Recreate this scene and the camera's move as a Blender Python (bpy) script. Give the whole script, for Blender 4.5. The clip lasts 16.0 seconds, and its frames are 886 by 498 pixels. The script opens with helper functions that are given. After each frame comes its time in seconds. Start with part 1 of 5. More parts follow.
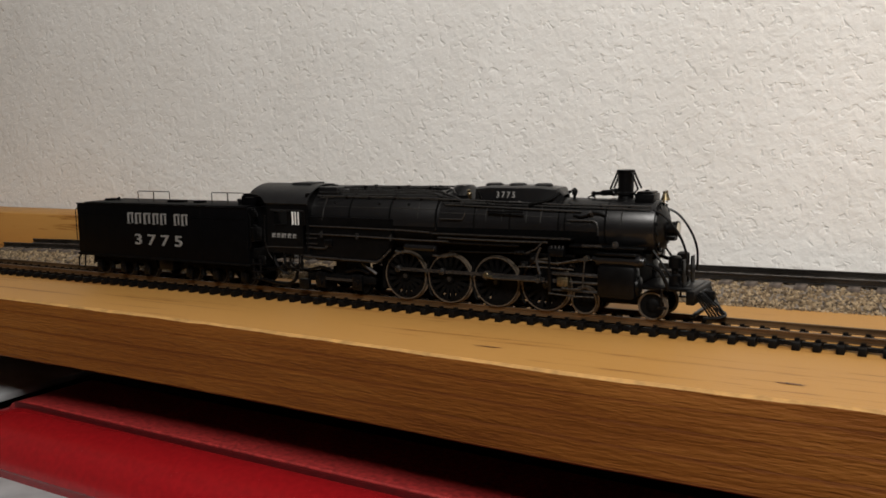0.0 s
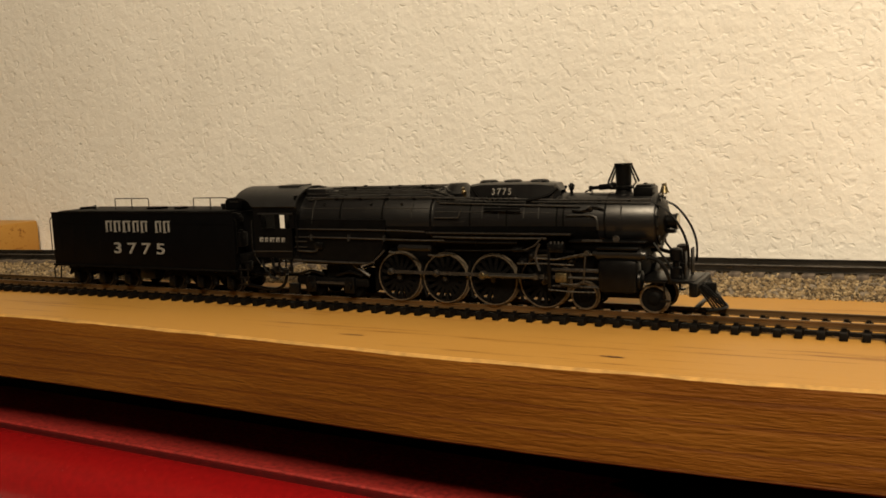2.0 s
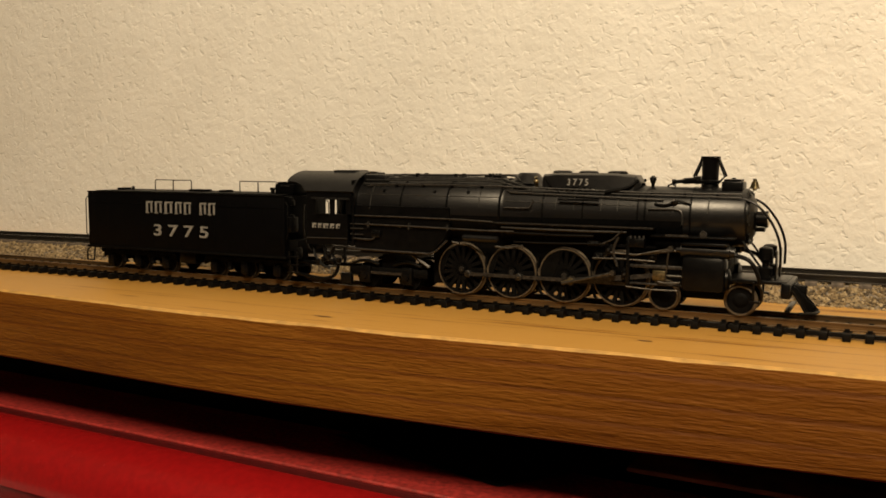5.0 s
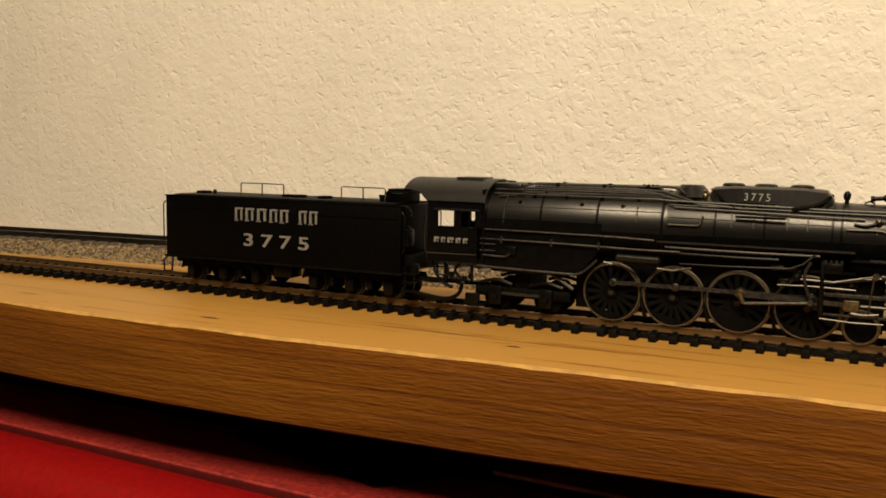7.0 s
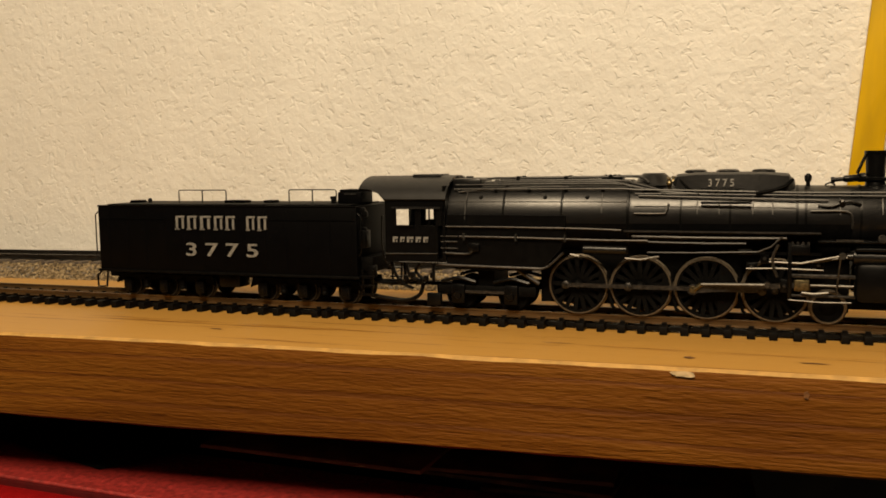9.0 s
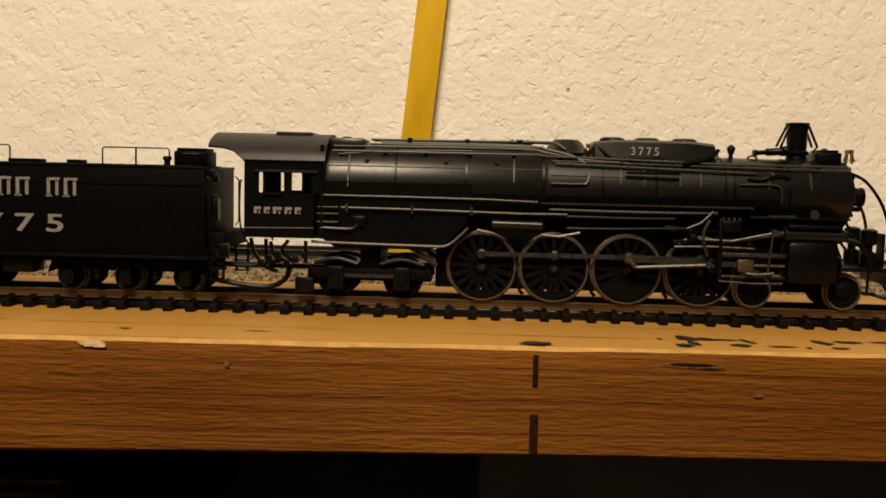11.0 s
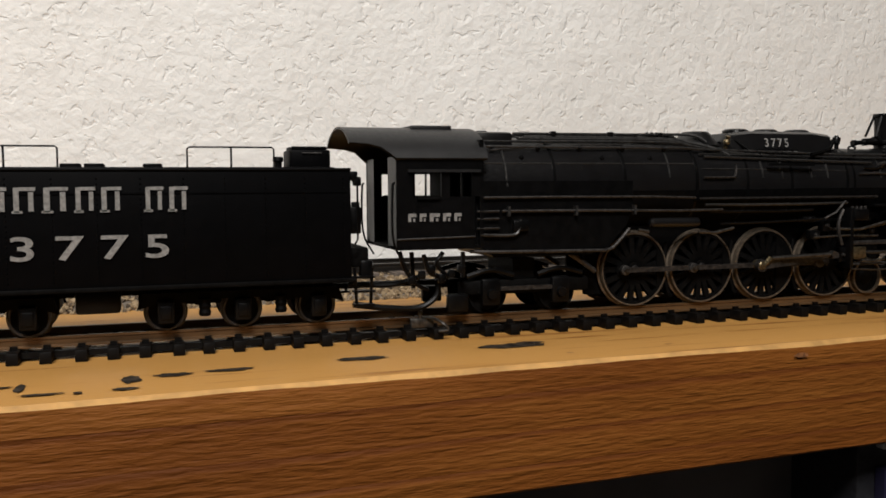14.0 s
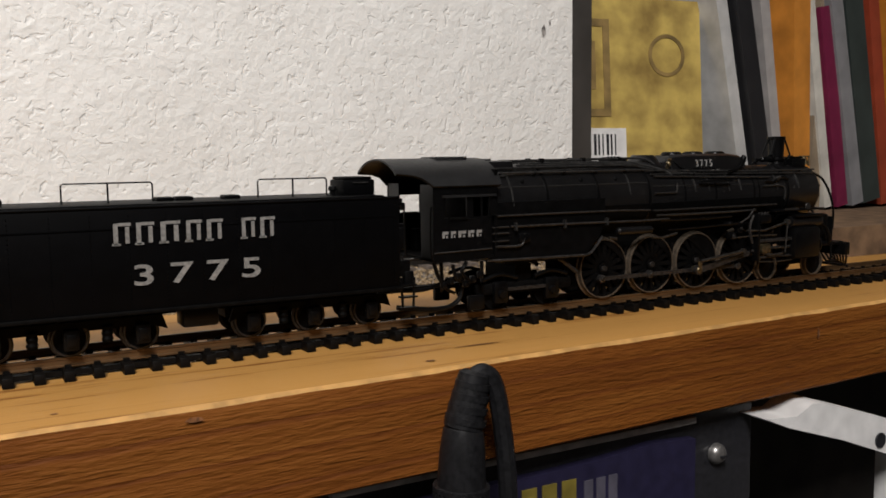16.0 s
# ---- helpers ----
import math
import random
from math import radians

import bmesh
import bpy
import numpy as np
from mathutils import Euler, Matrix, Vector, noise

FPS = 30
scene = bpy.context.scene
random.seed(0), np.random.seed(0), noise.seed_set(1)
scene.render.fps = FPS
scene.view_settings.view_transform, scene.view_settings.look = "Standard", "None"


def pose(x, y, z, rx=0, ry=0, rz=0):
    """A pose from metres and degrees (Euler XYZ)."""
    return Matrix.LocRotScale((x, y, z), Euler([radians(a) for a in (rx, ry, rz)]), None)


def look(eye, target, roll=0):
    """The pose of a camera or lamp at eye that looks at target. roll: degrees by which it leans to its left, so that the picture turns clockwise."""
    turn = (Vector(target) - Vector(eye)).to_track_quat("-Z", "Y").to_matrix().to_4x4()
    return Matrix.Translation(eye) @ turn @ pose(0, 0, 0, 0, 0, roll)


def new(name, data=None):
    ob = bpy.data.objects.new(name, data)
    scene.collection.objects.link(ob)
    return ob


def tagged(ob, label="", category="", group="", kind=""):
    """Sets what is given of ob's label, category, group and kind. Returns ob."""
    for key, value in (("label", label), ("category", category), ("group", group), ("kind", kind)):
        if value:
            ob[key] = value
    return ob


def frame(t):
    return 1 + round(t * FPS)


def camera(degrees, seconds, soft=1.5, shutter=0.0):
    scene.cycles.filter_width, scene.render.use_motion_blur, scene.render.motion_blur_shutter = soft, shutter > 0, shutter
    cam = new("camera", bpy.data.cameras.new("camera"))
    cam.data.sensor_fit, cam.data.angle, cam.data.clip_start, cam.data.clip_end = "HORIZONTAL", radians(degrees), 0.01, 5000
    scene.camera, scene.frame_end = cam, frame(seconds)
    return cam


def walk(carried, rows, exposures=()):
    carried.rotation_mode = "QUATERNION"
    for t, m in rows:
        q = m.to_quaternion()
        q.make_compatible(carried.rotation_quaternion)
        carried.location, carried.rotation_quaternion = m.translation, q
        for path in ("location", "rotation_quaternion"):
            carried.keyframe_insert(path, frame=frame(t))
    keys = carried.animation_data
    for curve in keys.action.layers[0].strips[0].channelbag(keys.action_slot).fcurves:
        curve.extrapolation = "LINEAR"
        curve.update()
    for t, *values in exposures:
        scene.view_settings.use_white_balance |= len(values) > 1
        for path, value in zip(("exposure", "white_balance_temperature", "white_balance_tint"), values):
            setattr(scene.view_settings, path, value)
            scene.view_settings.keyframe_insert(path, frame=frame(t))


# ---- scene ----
cam = camera(52.23, 16.0, soft=1.7)
PATH = [
    (0.0, pose(0.2280, -0.3833, 0.0812, 82.678, 1.131, 29.639)),
    (0.5, pose(0.2309, -0.3831, 0.0757, 82.572, 1.581, 29.491)),
    (1.0, pose(0.2513, -0.3822, 0.0764, 82.695, 1.731, 28.035)),
    (1.5, pose(0.2610, -0.3818, 0.0710, 82.684, 2.041, 27.510)),
    (2.0, pose(0.2745, -0.3869, 0.0785, 82.884, 2.348, 26.712)),
    (2.5, pose(0.2855, -0.3910, 0.0806, 82.739, 1.832, 26.088)),
    (3.0, pose(0.3022, -0.3936, 0.0782, 82.838, 1.542, 24.938)),
    (3.2, pose(0.3043, -0.3988, 0.0781, 82.925, 1.469, 24.431)),
    (5.3, pose(0.3961, -0.3833, 0.0593, 84.596, -0.276, 26.799)),
    (5.5, pose(0.3950, -0.3842, 0.0591, 84.344, 0.427, 26.986)),
    (6.0, pose(0.4072, -0.3757, 0.0609, 84.338, -0.458, 26.628)),
    (6.5, pose(0.4167, -0.3713, 0.0611, 83.911, -0.773, 26.283)),
    (7.0, pose(0.4318, -0.3685, 0.0682, 83.759, -0.968, 25.967)),
    (7.5, pose(0.4448, -0.3746, 0.0648, 83.784, -0.427, 24.798)),
    (8.0, pose(0.4603, -0.3719, 0.0668, 83.602, -0.595, 23.793)),
    (8.5, pose(0.4958, -0.3678, 0.0627, 83.793, 0.209, 21.798)),
    (9.0, pose(0.5199, -0.3680, 0.0631, 84.301, 0.878, 19.661)),
    (9.5, pose(0.5439, -0.3644, 0.0605, 84.466, 0.068, 15.933)),
    (10.0, pose(0.5629, -0.3527, 0.0544, 84.543, -0.197, 12.581)),
    (10.2, pose(0.5708, -0.3482, 0.0520, 84.990, -0.517, 10.555)),
    (12.3, pose(0.6314, -0.2723, 0.0358, 85.620, -0.840, -8.718)),
    (12.5, pose(0.6392, -0.2678, 0.0373, 86.691, -0.544, -9.696)),
    (13.0, pose(0.6593, -0.2537, 0.0357, 86.858, -0.923, -13.549)),
    (13.5, pose(0.6834, -0.2615, 0.0377, 87.055, 0.036, -15.832)),
    (14.0, pose(0.7022, -0.2639, 0.0390, 85.939, 0.331, -18.270)),
    (14.5, pose(0.7287, -0.2711, 0.0428, 85.834, 0.304, -21.196)),
    (15.0, pose(0.7438, -0.2753, 0.0460, 84.809, -0.094, -23.745)),
    (15.5, pose(0.7750, -0.2847, 0.0516, 84.552, 0.729, -26.379)),
    (16.0, pose(0.8092, -0.2889, 0.0574, 84.030, 0.694, -29.220)),
]
# (seconds, stops, kelvin, tint)
EXPOSURES = [(0.0, 0.08, 5900, 11), (0.5, 0.15, 6800, 11), (1.5, 0.16, 8100, 10), (3.0, 0.09, 8800, 10), (7.0, 0.05, 8900, 10), (10.2, -0.12, 9000, 11),
             (12.3, 0.12, 6700, 11), (13.5, 0.16, 5900, 11), (16.0, 0.30, 5800, 12)]
walk(cam, PATH, EXPOSURES)

# distance run by the train along its track: seconds, metres
RUN = [(0.0, -0.0069), (0.5, 0.0060), (1.0, 0.0205), (1.5, 0.0382), (2.0, 0.0585), (2.5, 0.0805), (3.0, 0.1043), (3.2, 0.1175), (5.3, 0.2313), (5.5, 0.2435), (6.0, 0.2732), (6.5, 0.3038), (7.0, 0.3348), (7.5, 0.3625), (8.0, 0.3919), (8.5, 0.4198), (9.0, 0.4491), (9.5, 0.4845), (10.0, 0.5212), (10.2, 0.5351), (12.3, 0.7098), (12.5, 0.7270), (13.0, 0.7684), (13.5, 0.8087), (14.0, 0.8501), (14.5, 0.8915), (15.0, 0.9395), (15.5, 0.9901), (16.0, 1.0372)]

# ---------------------------------------------------------------- light
world = bpy.data.worlds.new("room_air")
scene.world = world
world.use_nodes = True
world.node_tree.nodes["Background"].inputs[0].default_value = (1.0, 0.93, 0.82, 1)
world.node_tree.nodes["Background"].inputs[1].default_value = 0.05


def area_lamp(name, eye, target, size, watts, colour):
    data = bpy.data.lights.new(name, "AREA")
    data.shape, data.size, data.size_y, data.energy, data.color = "RECTANGLE", size[0], size[1], watts, colour
    ob = new(name, data)
    ob.matrix_world = look(eye, target)
    return ob


area_lamp("ceiling_lamp", (0.50, -0.80, 0.90), (0.46, -0.02, 0.0), (0.36, 0.36), 18.0, (1.0, 0.905, 0.77))

# ---------------------------------------------------------------- materials


def mat(name, colour, rough=0.5, metal=0.0, vary=0.12, scale=200.0, bump=0.0, bump_scale=900.0, stretch=(1, 1, 1), dark=None, spec=0.5):
    m = bpy.data.materials.new(name)
    m.use_nodes = True
    nt = m.node_tree
    b = nt.nodes["Principled BSDF"]
    b.inputs["Metallic"].default_value = metal
    b.inputs["Specular IOR Level"].default_value = spec
    tc = nt.nodes.new("ShaderNodeTexCoord")
    mp = nt.nodes.new("ShaderNodeMapping")
    mp.inputs["Scale"].default_value = stretch
    nt.links.new(tc.outputs["Object"], mp.inputs["Vector"])
    n = nt.nodes.new("ShaderNodeTexNoise")
    n.inputs["Scale"].default_value, n.inputs["Detail"].default_value = scale, 6
    nt.links.new(mp.outputs[0], n.inputs["Vector"])
    r = nt.nodes.new("ShaderNodeValToRGB")
    lo = dark or tuple(c * (1 - 2.2 * vary) for c in colour)
    hi = tuple(min(1, c * (1 + 1.6 * vary)) for c in colour)
    r.color_ramp.elements[0].position, r.color_ramp.elements[1].position = 0.33, 0.67
    r.color_ramp.elements[0].color, r.color_ramp.elements[1].color = (*lo, 1), (*hi, 1)
    nt.links.new(n.outputs["Fac"], r.inputs[0])
    nt.links.new(r.outputs[0], b.inputs["Base Color"])
    n2 = nt.nodes.new("ShaderNodeTexNoise")
    n2.inputs["Scale"].default_value, n2.inputs["Detail"].default_value = bump_scale, 5
    nt.links.new(mp.outputs[0], n2.inputs["Vector"])
    mr = nt.nodes.new("ShaderNodeMapRange")
    mr.inputs[3].default_value, mr.inputs[4].default_value = max(0.02, rough - 0.12), min(1, rough + 0.12)
    nt.links.new(n2.outputs["Fac"], mr.inputs[0])
    nt.links.new(mr.outputs[0], b.inputs["Roughness"])
    if bump:
        bp = nt.nodes.new("ShaderNodeBump")
        bp.inputs["Strength"].default_value, bp.inputs["Distance"].default_value = 1.0, bump
        nt.links.new(n2.outputs["Fac"], bp.inputs["Height"])
        nt.links.new(bp.outputs[0], b.inputs["Normal"])
    return m


def wood(name, light, mid, dark, rough, relief, fine, spec=0.2, short=(70, 900, 1100), ring=0.6, wide=(5, 70, 90), lines=0.0):
    """Pine with its grain along x: long streaks, year rings, short fibres."""
    m = bpy.data.materials.new(name)
    m.use_nodes = True
    nt = m.node_tree
    b = nt.nodes["Principled BSDF"]
    b.inputs["Roughness"].default_value = rough
    b.inputs["Specular IOR Level"].default_value = spec
    tc = nt.nodes.new("ShaderNodeTexCoord")

    def streak(sc, detail, dist=0.0):
        mp = nt.nodes.new("ShaderNodeMapping")
        mp.inputs["Scale"].default_value = sc
        nt.links.new(tc.outputs["Object"], mp.inputs["Vector"])
        n = nt.nodes.new("ShaderNodeTexNoise")
        n.inputs["Scale"].default_value, n.inputs["Detail"].default_value, n.inputs["Distortion"].default_value = 1.0, detail, dist
        nt.links.new(mp.outputs[0], n.inputs["Vector"])
        return n.outputs["Fac"]

    broad, rings, fibre = streak(wide, 4, 0.4), streak((9, 260, 300), 5, 0.3), streak(short, 5)
    add = nt.nodes.new("ShaderNodeMath")
    add.operation = "MULTIPLY_ADD"
    nt.links.new(rings, add.inputs[0])
    add.inputs[1].default_value = ring
    nt.links.new(broad, add.inputs[2])
    a2 = nt.nodes.new("ShaderNodeMath")
    a2.operation = "MULTIPLY_ADD"
    nt.links.new(fibre, a2.inputs[0])
    a2.inputs[1].default_value = fine
    nt.links.new(add.outputs[0], a2.inputs[2])
    r = nt.nodes.new("ShaderNodeValToRGB")
    e = r.color_ramp.elements
    mid_at = 0.5 + ring * 0.5 + fine * 0.5
    e[0].position, e[1].position = max(0.0, mid_at - 0.28), min(1.0, mid_at + 0.18)
    e[0].color, e[1].color = (*dark, 1), (*light, 1)
    x = e.new(min(0.97, mid_at - 0.03))
    x.color = (*mid, 1)
    tone, height = a2.outputs[0], rings
    if lines:  # late wood: thin dark year lines, gently bowed
        mp = nt.nodes.new("ShaderNodeMapping")
        mp.inputs["Scale"].default_value = (2.2, 60, 60)
        mp.inputs["Rotation"].default_value = (0, 0.035, 0)
        nt.links.new(tc.outputs["Object"], mp.inputs["Vector"])
        w = nt.nodes.new("ShaderNodeTexWave")
        w.bands_direction, w.wave_profile = "Z", "SAW"
        w.inputs["Scale"].default_value, w.inputs["Distortion"].default_value = 0.62, 3.2
        w.inputs["Detail"].default_value, w.inputs["Detail Scale"].default_value = 2.5, 0.9
        nt.links.new(mp.outputs[0], w.inputs["Vector"])
        edge = nt.nodes.new("ShaderNodeMapRange")
        edge.inputs[1].default_value, edge.inputs[2].default_value = 0.80, 0.98
        edge.inputs[3].default_value, edge.inputs[4].default_value = 0.0, -lines
        nt.links.new(w.outputs["Fac"], edge.inputs[0])
        dim = nt.nodes.new("ShaderNodeMath")
        nt.links.new(tone, dim.inputs[0])
        nt.links.new(edge.outputs[0], dim.inputs[1])
        hl = nt.nodes.new("ShaderNodeMath")
        nt.links.new(rings, hl.inputs[0])
        nt.links.new(edge.outputs[0], hl.inputs[1])
        tone, height = dim.outputs[0], hl.outputs[0]
    nt.links.new(tone, r.inputs[0])
    nt.links.new(r.outputs[0], b.inputs["Base Color"])
    bp = nt.nodes.new("ShaderNodeBump")
    bp.inputs["Strength"].default_value, bp.inputs["Distance"].default_value = 1.0, relief
    h = nt.nodes.new("ShaderNodeMath")
    h.operation = "MULTIPLY_ADD"
    nt.links.new(fibre, h.inputs[0])
    h.inputs[1].default_value = 0.7
    nt.links.new(height, h.inputs[2])
    nt.links.new(h.outputs[0], bp.inputs["Height"])
    nt.links.new(bp.outputs[0], b.inputs["Normal"])
    return m


def plaster(name):
    """White paint on orange-peel plaster: soft lumps with small pits."""
    m = bpy.data.materials.new(name)
    m.use_nodes = True
    nt = m.node_tree
    b = nt.nodes["Principled BSDF"]
    b.inputs["Roughness"].default_value = 0.62
    tc = nt.nodes.new("ShaderNodeTexCoord")

    def noise_at(scale, detail, dist):
        n = nt.nodes.new("ShaderNodeTexNoise")
        n.inputs["Scale"].default_value, n.inputs["Detail"].default_value, n.inputs["Distortion"].default_value = scale, detail, dist
        nt.links.new(tc.outputs["Object"], n.inputs["Vector"])
        return n.outputs["Fac"]

    def ramp(src, a, c):
        r = nt.nodes.new("ShaderNodeMapRange")
        r.interpolation_type = "SMOOTHSTEP"
        r.inputs[1].default_value, r.inputs[2].default_value = a, c
        nt.links.new(src, r.inputs[0])
        return r.outputs[0]

    lumps, grain, pits = noise_at(125, 3, 0.35), noise_at(330, 3, 0.2), ramp(noise_at(210, 2, 0.6), 0.56, 0.70)
    s1 = nt.nodes.new("ShaderNodeMath")
    s1.operation = "MULTIPLY_ADD"
    nt.links.new(grain, s1.inputs[0])
    s1.inputs[1].default_value = 0.42
    nt.links.new(lumps, s1.inputs[2])
    s2 = nt.nodes.new("ShaderNodeMath")
    s2.operation = "MULTIPLY_ADD"
    nt.links.new(pits, s2.inputs[0])
    s2.inputs[1].default_value = -0.34
    nt.links.new(s1.outputs[0], s2.inputs[2])
    bp = nt.nodes.new("ShaderNodeBump")
    bp.inputs["Strength"].default_value, bp.inputs["Distance"].default_value = 0.62, 0.0016
    nt.links.new(s2.outputs[0], bp.inputs["Height"])
    nt.links.new(bp.outputs[0], b.inputs["Normal"])
    c = nt.nodes.new("ShaderNodeValToRGB")
    c.color_ramp.elements[0].position, c.color_ramp.elements[1].position = 0.3, 0.7
    c.color_ramp.elements[0].color, c.color_ramp.elements[1].color = (0.77, 0.755, 0.72, 1), (0.83, 0.82, 0.79, 1)
    nt.links.new(noise_at(14, 5, 0.3), c.inputs[0])
    nt.links.new(c.outputs[0], b.inputs["Base Color"])
    return m


M_WALL = plaster("painted_plaster")
# wall tone chosen dark so the room throws back little fill
M_ROOM = mat("low_fill_room_tone", (0.33, 0.30, 0.27), 0.7, vary=0.05, scale=6)
# ceiling made white as a reflector, to give the boiler top a sheen
M_CEILING = mat("ceiling_reflector_white", (0.78, 0.77, 0.75), 0.8, vary=0.03, scale=6)
# floor tone kept dark for the same weak bounce
M_FLOOR = mat("low_bounce_floor", (0.10, 0.09, 0.08), 0.95, vary=0.3, scale=300)
M_PINE = wood("planed_pine", (0.43, 0.225, 0.058), (0.36, 0.176, 0.041), (0.20, 0.080, 0.017), 0.5, 0.00012, 0.45, wide=(7, 110, 110), ring=0.8)
# rough-sawn pine; the colour also carries the dimmer light on the front side
M_SAWN_SHADED = wood("shaded_sawn_pine_edge", (0.192, 0.069, 0.0105), (0.150, 0.0485, 0.0066), (0.098, 0.0285, 0.0040), 0.62, 0.00085, 0.38, spec=0.12, short=(170, 1000, 1150), ring=0.22, wide=(6, 40, 50), lines=0.38)
M_BLACK = mat("black_engine_paint", (0.0024, 0.0024, 0.0026), 0.33, vary=0.2, scale=400, bump=0.00002, bump_scale=2500, spec=0.16)
M_BOILER = mat("satin_boiler_paint", (0.0045, 0.0044, 0.0048), 0.33, vary=0.12, scale=150, bump=0.00002, bump_scale=1200, spec=0.42)
M_ROOF = mat("grey_black_roof_paint", (0.011, 0.011, 0.0115), 0.45, vary=0.15, scale=150, spec=0.3)
M_TENDER = mat("matt_black_tender_paint", (0.0016, 0.0016, 0.0019), 0.5, vary=0.10, scale=250, bump=0.00001, bump_scale=2000, spec=0.045)
M_FRAME = mat("dull_black_frame", (0.002, 0.0019, 0.0019), 0.65, vary=0.3, scale=600, spec=0.07)
M_STEEL = mat("worn_steel", (0.085, 0.080, 0.073), 0.42, 0.9, vary=0.2, scale=900)
M_ROD = mat("dull_grey_rod", (0.046, 0.043, 0.041), 0.45, 0.7, vary=0.25, scale=900)
M_TYRE = mat("bare_tyre_rim", (0.13, 0.105, 0.078), 0.45, 0.6, vary=0.15, scale=700)
M_BRASS = mat("aged_brass", (0.15, 0.12, 0.068), 0.42, 0.9, vary=0.25, scale=900)
M_LETTER = mat("off_white_lettering", (0.185, 0.182, 0.175), 0.6, vary=0.15, scale=1500)
M_PIPE = mat("dull_black_pipe", (0.03, 0.029, 0.028), 0.42, 0.4, vary=0.25, scale=900)
M_GLASS = mat("clear_lamp_lens", (0.6, 0.55, 0.45), 0.08, 0.3, vary=0.05)
M_RAIL = mat("brown_rail", (0.12, 0.07, 0.032), 0.4, 0.55, vary=0.2, scale=300, stretch=(0.1, 1, 1))
M_RAIL_DARK = mat("black_rail", (0.05, 0.045, 0.04), 0.3, 0.8, vary=0.2, scale=300, stretch=(0.1, 1, 1))
M_TIE = mat("black_plastic_tie", (0.0032, 0.0028, 0.0026), 0.5, vary=0.3, scale=500, spec=0.13)
M_TIE_REAR = mat("brown_wooden_tie", (0.085, 0.066, 0.052), 0.8, vary=0.3, scale=300, stretch=(1, 0.2, 1))
M_CORK = mat("grey_roadbed", (0.17, 0.14, 0.11), 0.9, vary=0.25, scale=500)
M_RED = mat("dusty_red_plastic", (0.26, 0.0065, 0.009), 0.22, vary=0.05, scale=300)
M_RED_DUST = mat("dust_on_red_plastic", (0.27, 0.022, 0.021), 0.5, vary=0.18, scale=420, bump=0.00002, bump_scale=1500)
# deep red that paints the shade inside the case's groove
M_GROOVE_SHADE = mat("groove_shade_red", (0.07, 0.002, 0.003), 0.5, vary=0.1, scale=200)
M_YELLOW = mat("yellow_lacquer", (0.66, 0.40, 0.018), 0.45, vary=0.08, scale=90, stretch=(1, 1, 0.2))
# near-black tone that puts the under-board shade into the colour
M_DARK = mat("under_board_shade_tone", (0.018, 0.015, 0.013), 0.7, vary=0.3, scale=40)
# darker copy of the brown cardboard, with the under-board shade in its colour
M_CARD_SHADED = mat("shaded_brown_card", (0.075, 0.042, 0.022), 0.85, vary=0.3, scale=60)
M_CARD = mat("brown_cardboard", (0.16, 0.10, 0.055), 0.85, vary=0.2, scale=80)
M_PAPER = mat("grey_paper", (0.36, 0.37, 0.38), 0.8, vary=0.08, scale=60)
M_RUBBER = mat("black_rubber", (0.009, 0.009, 0.010), 0.42, vary=0.2, scale=700, spec=0.25)
M_CASE = mat("black_metal_case", (0.015, 0.015, 0.018), 0.4, vary=0.2, scale=500)
M_PANEL = mat("navy_front_panel", (0.015, 0.013, 0.036), 0.4, vary=0.1, scale=200)
M_WHITE = mat("white_plastic", (0.72, 0.71, 0.70), 0.4, vary=0.05, scale=120)
M_STAIN = mat("dark_paint_stain", (0.030, 0.023, 0.017), 0.7, vary=0.5, scale=500, spec=0.1)
M_KNOT = mat("knot_brown", (0.16, 0.065, 0.022), 0.6, vary=0.4, scale=700)
M_CRACK = mat("dark_split_wood", (0.022, 0.008, 0.004), 0.85, vary=0.3, scale=700, spec=0.05)
M_PALE = mat("pale_split_wood", (0.62, 0.45, 0.26), 0.6, vary=0.2, scale=500)
# worn arris; its paler colour also stands for the highlight on the edge
M_ARRIS = mat("worn_arris_highlight", (0.43, 0.24, 0.072), 0.6, vary=0.12, scale=200)
M_BRIGHT = mat("bright_zinc", (0.30, 0.29, 0.28), 0.35, 0.8, vary=0.1, scale=600)
M_INK = mat("ink_yellow", (0.16, 0.125, 0.02), 0.5, vary=0.1)
M_INK_GREY = mat("ink_grey", (0.075, 0.07, 0.095), 0.5, vary=0.1)

# ---------------------------------------------------------------- mesh tools


def mesh_of(name, bm, material, smooth=True):
    me = bpy.data.meshes.new(name)
    bmesh.ops.recalc_face_normals(bm, faces=bm.faces)
    if smooth:
        for f in bm.faces:
            f.smooth = True
        for e in bm.edges:
            if len(e.link_faces) != 2 or e.calc_face_angle(0) > 0.6:
                e.smooth = False
    bm.to_mesh(me)
    bm.free()
    me.materials.append(material)
    return me


def part(name, bm, material, parent, label=""):
    ob = new(name, mesh_of(name, bm, material))
    ob.parent = parent
    return tagged(ob, label) if label else ob


def thing(name, bm, material, label, category, group="", kind="", at=None):
    ob = new(name, mesh_of(name, bm, material))
    if at is not None:
        ob.matrix_basis = at
    return tagged(ob, label, category, group, kind)


def base(name, label, category, at=None, group="", kind=""):
    ob = new(name)
    ob.empty_display_size = 0.01
    if at is not None:
        ob.matrix_basis = at
    return tagged(ob, label, category, group, kind)


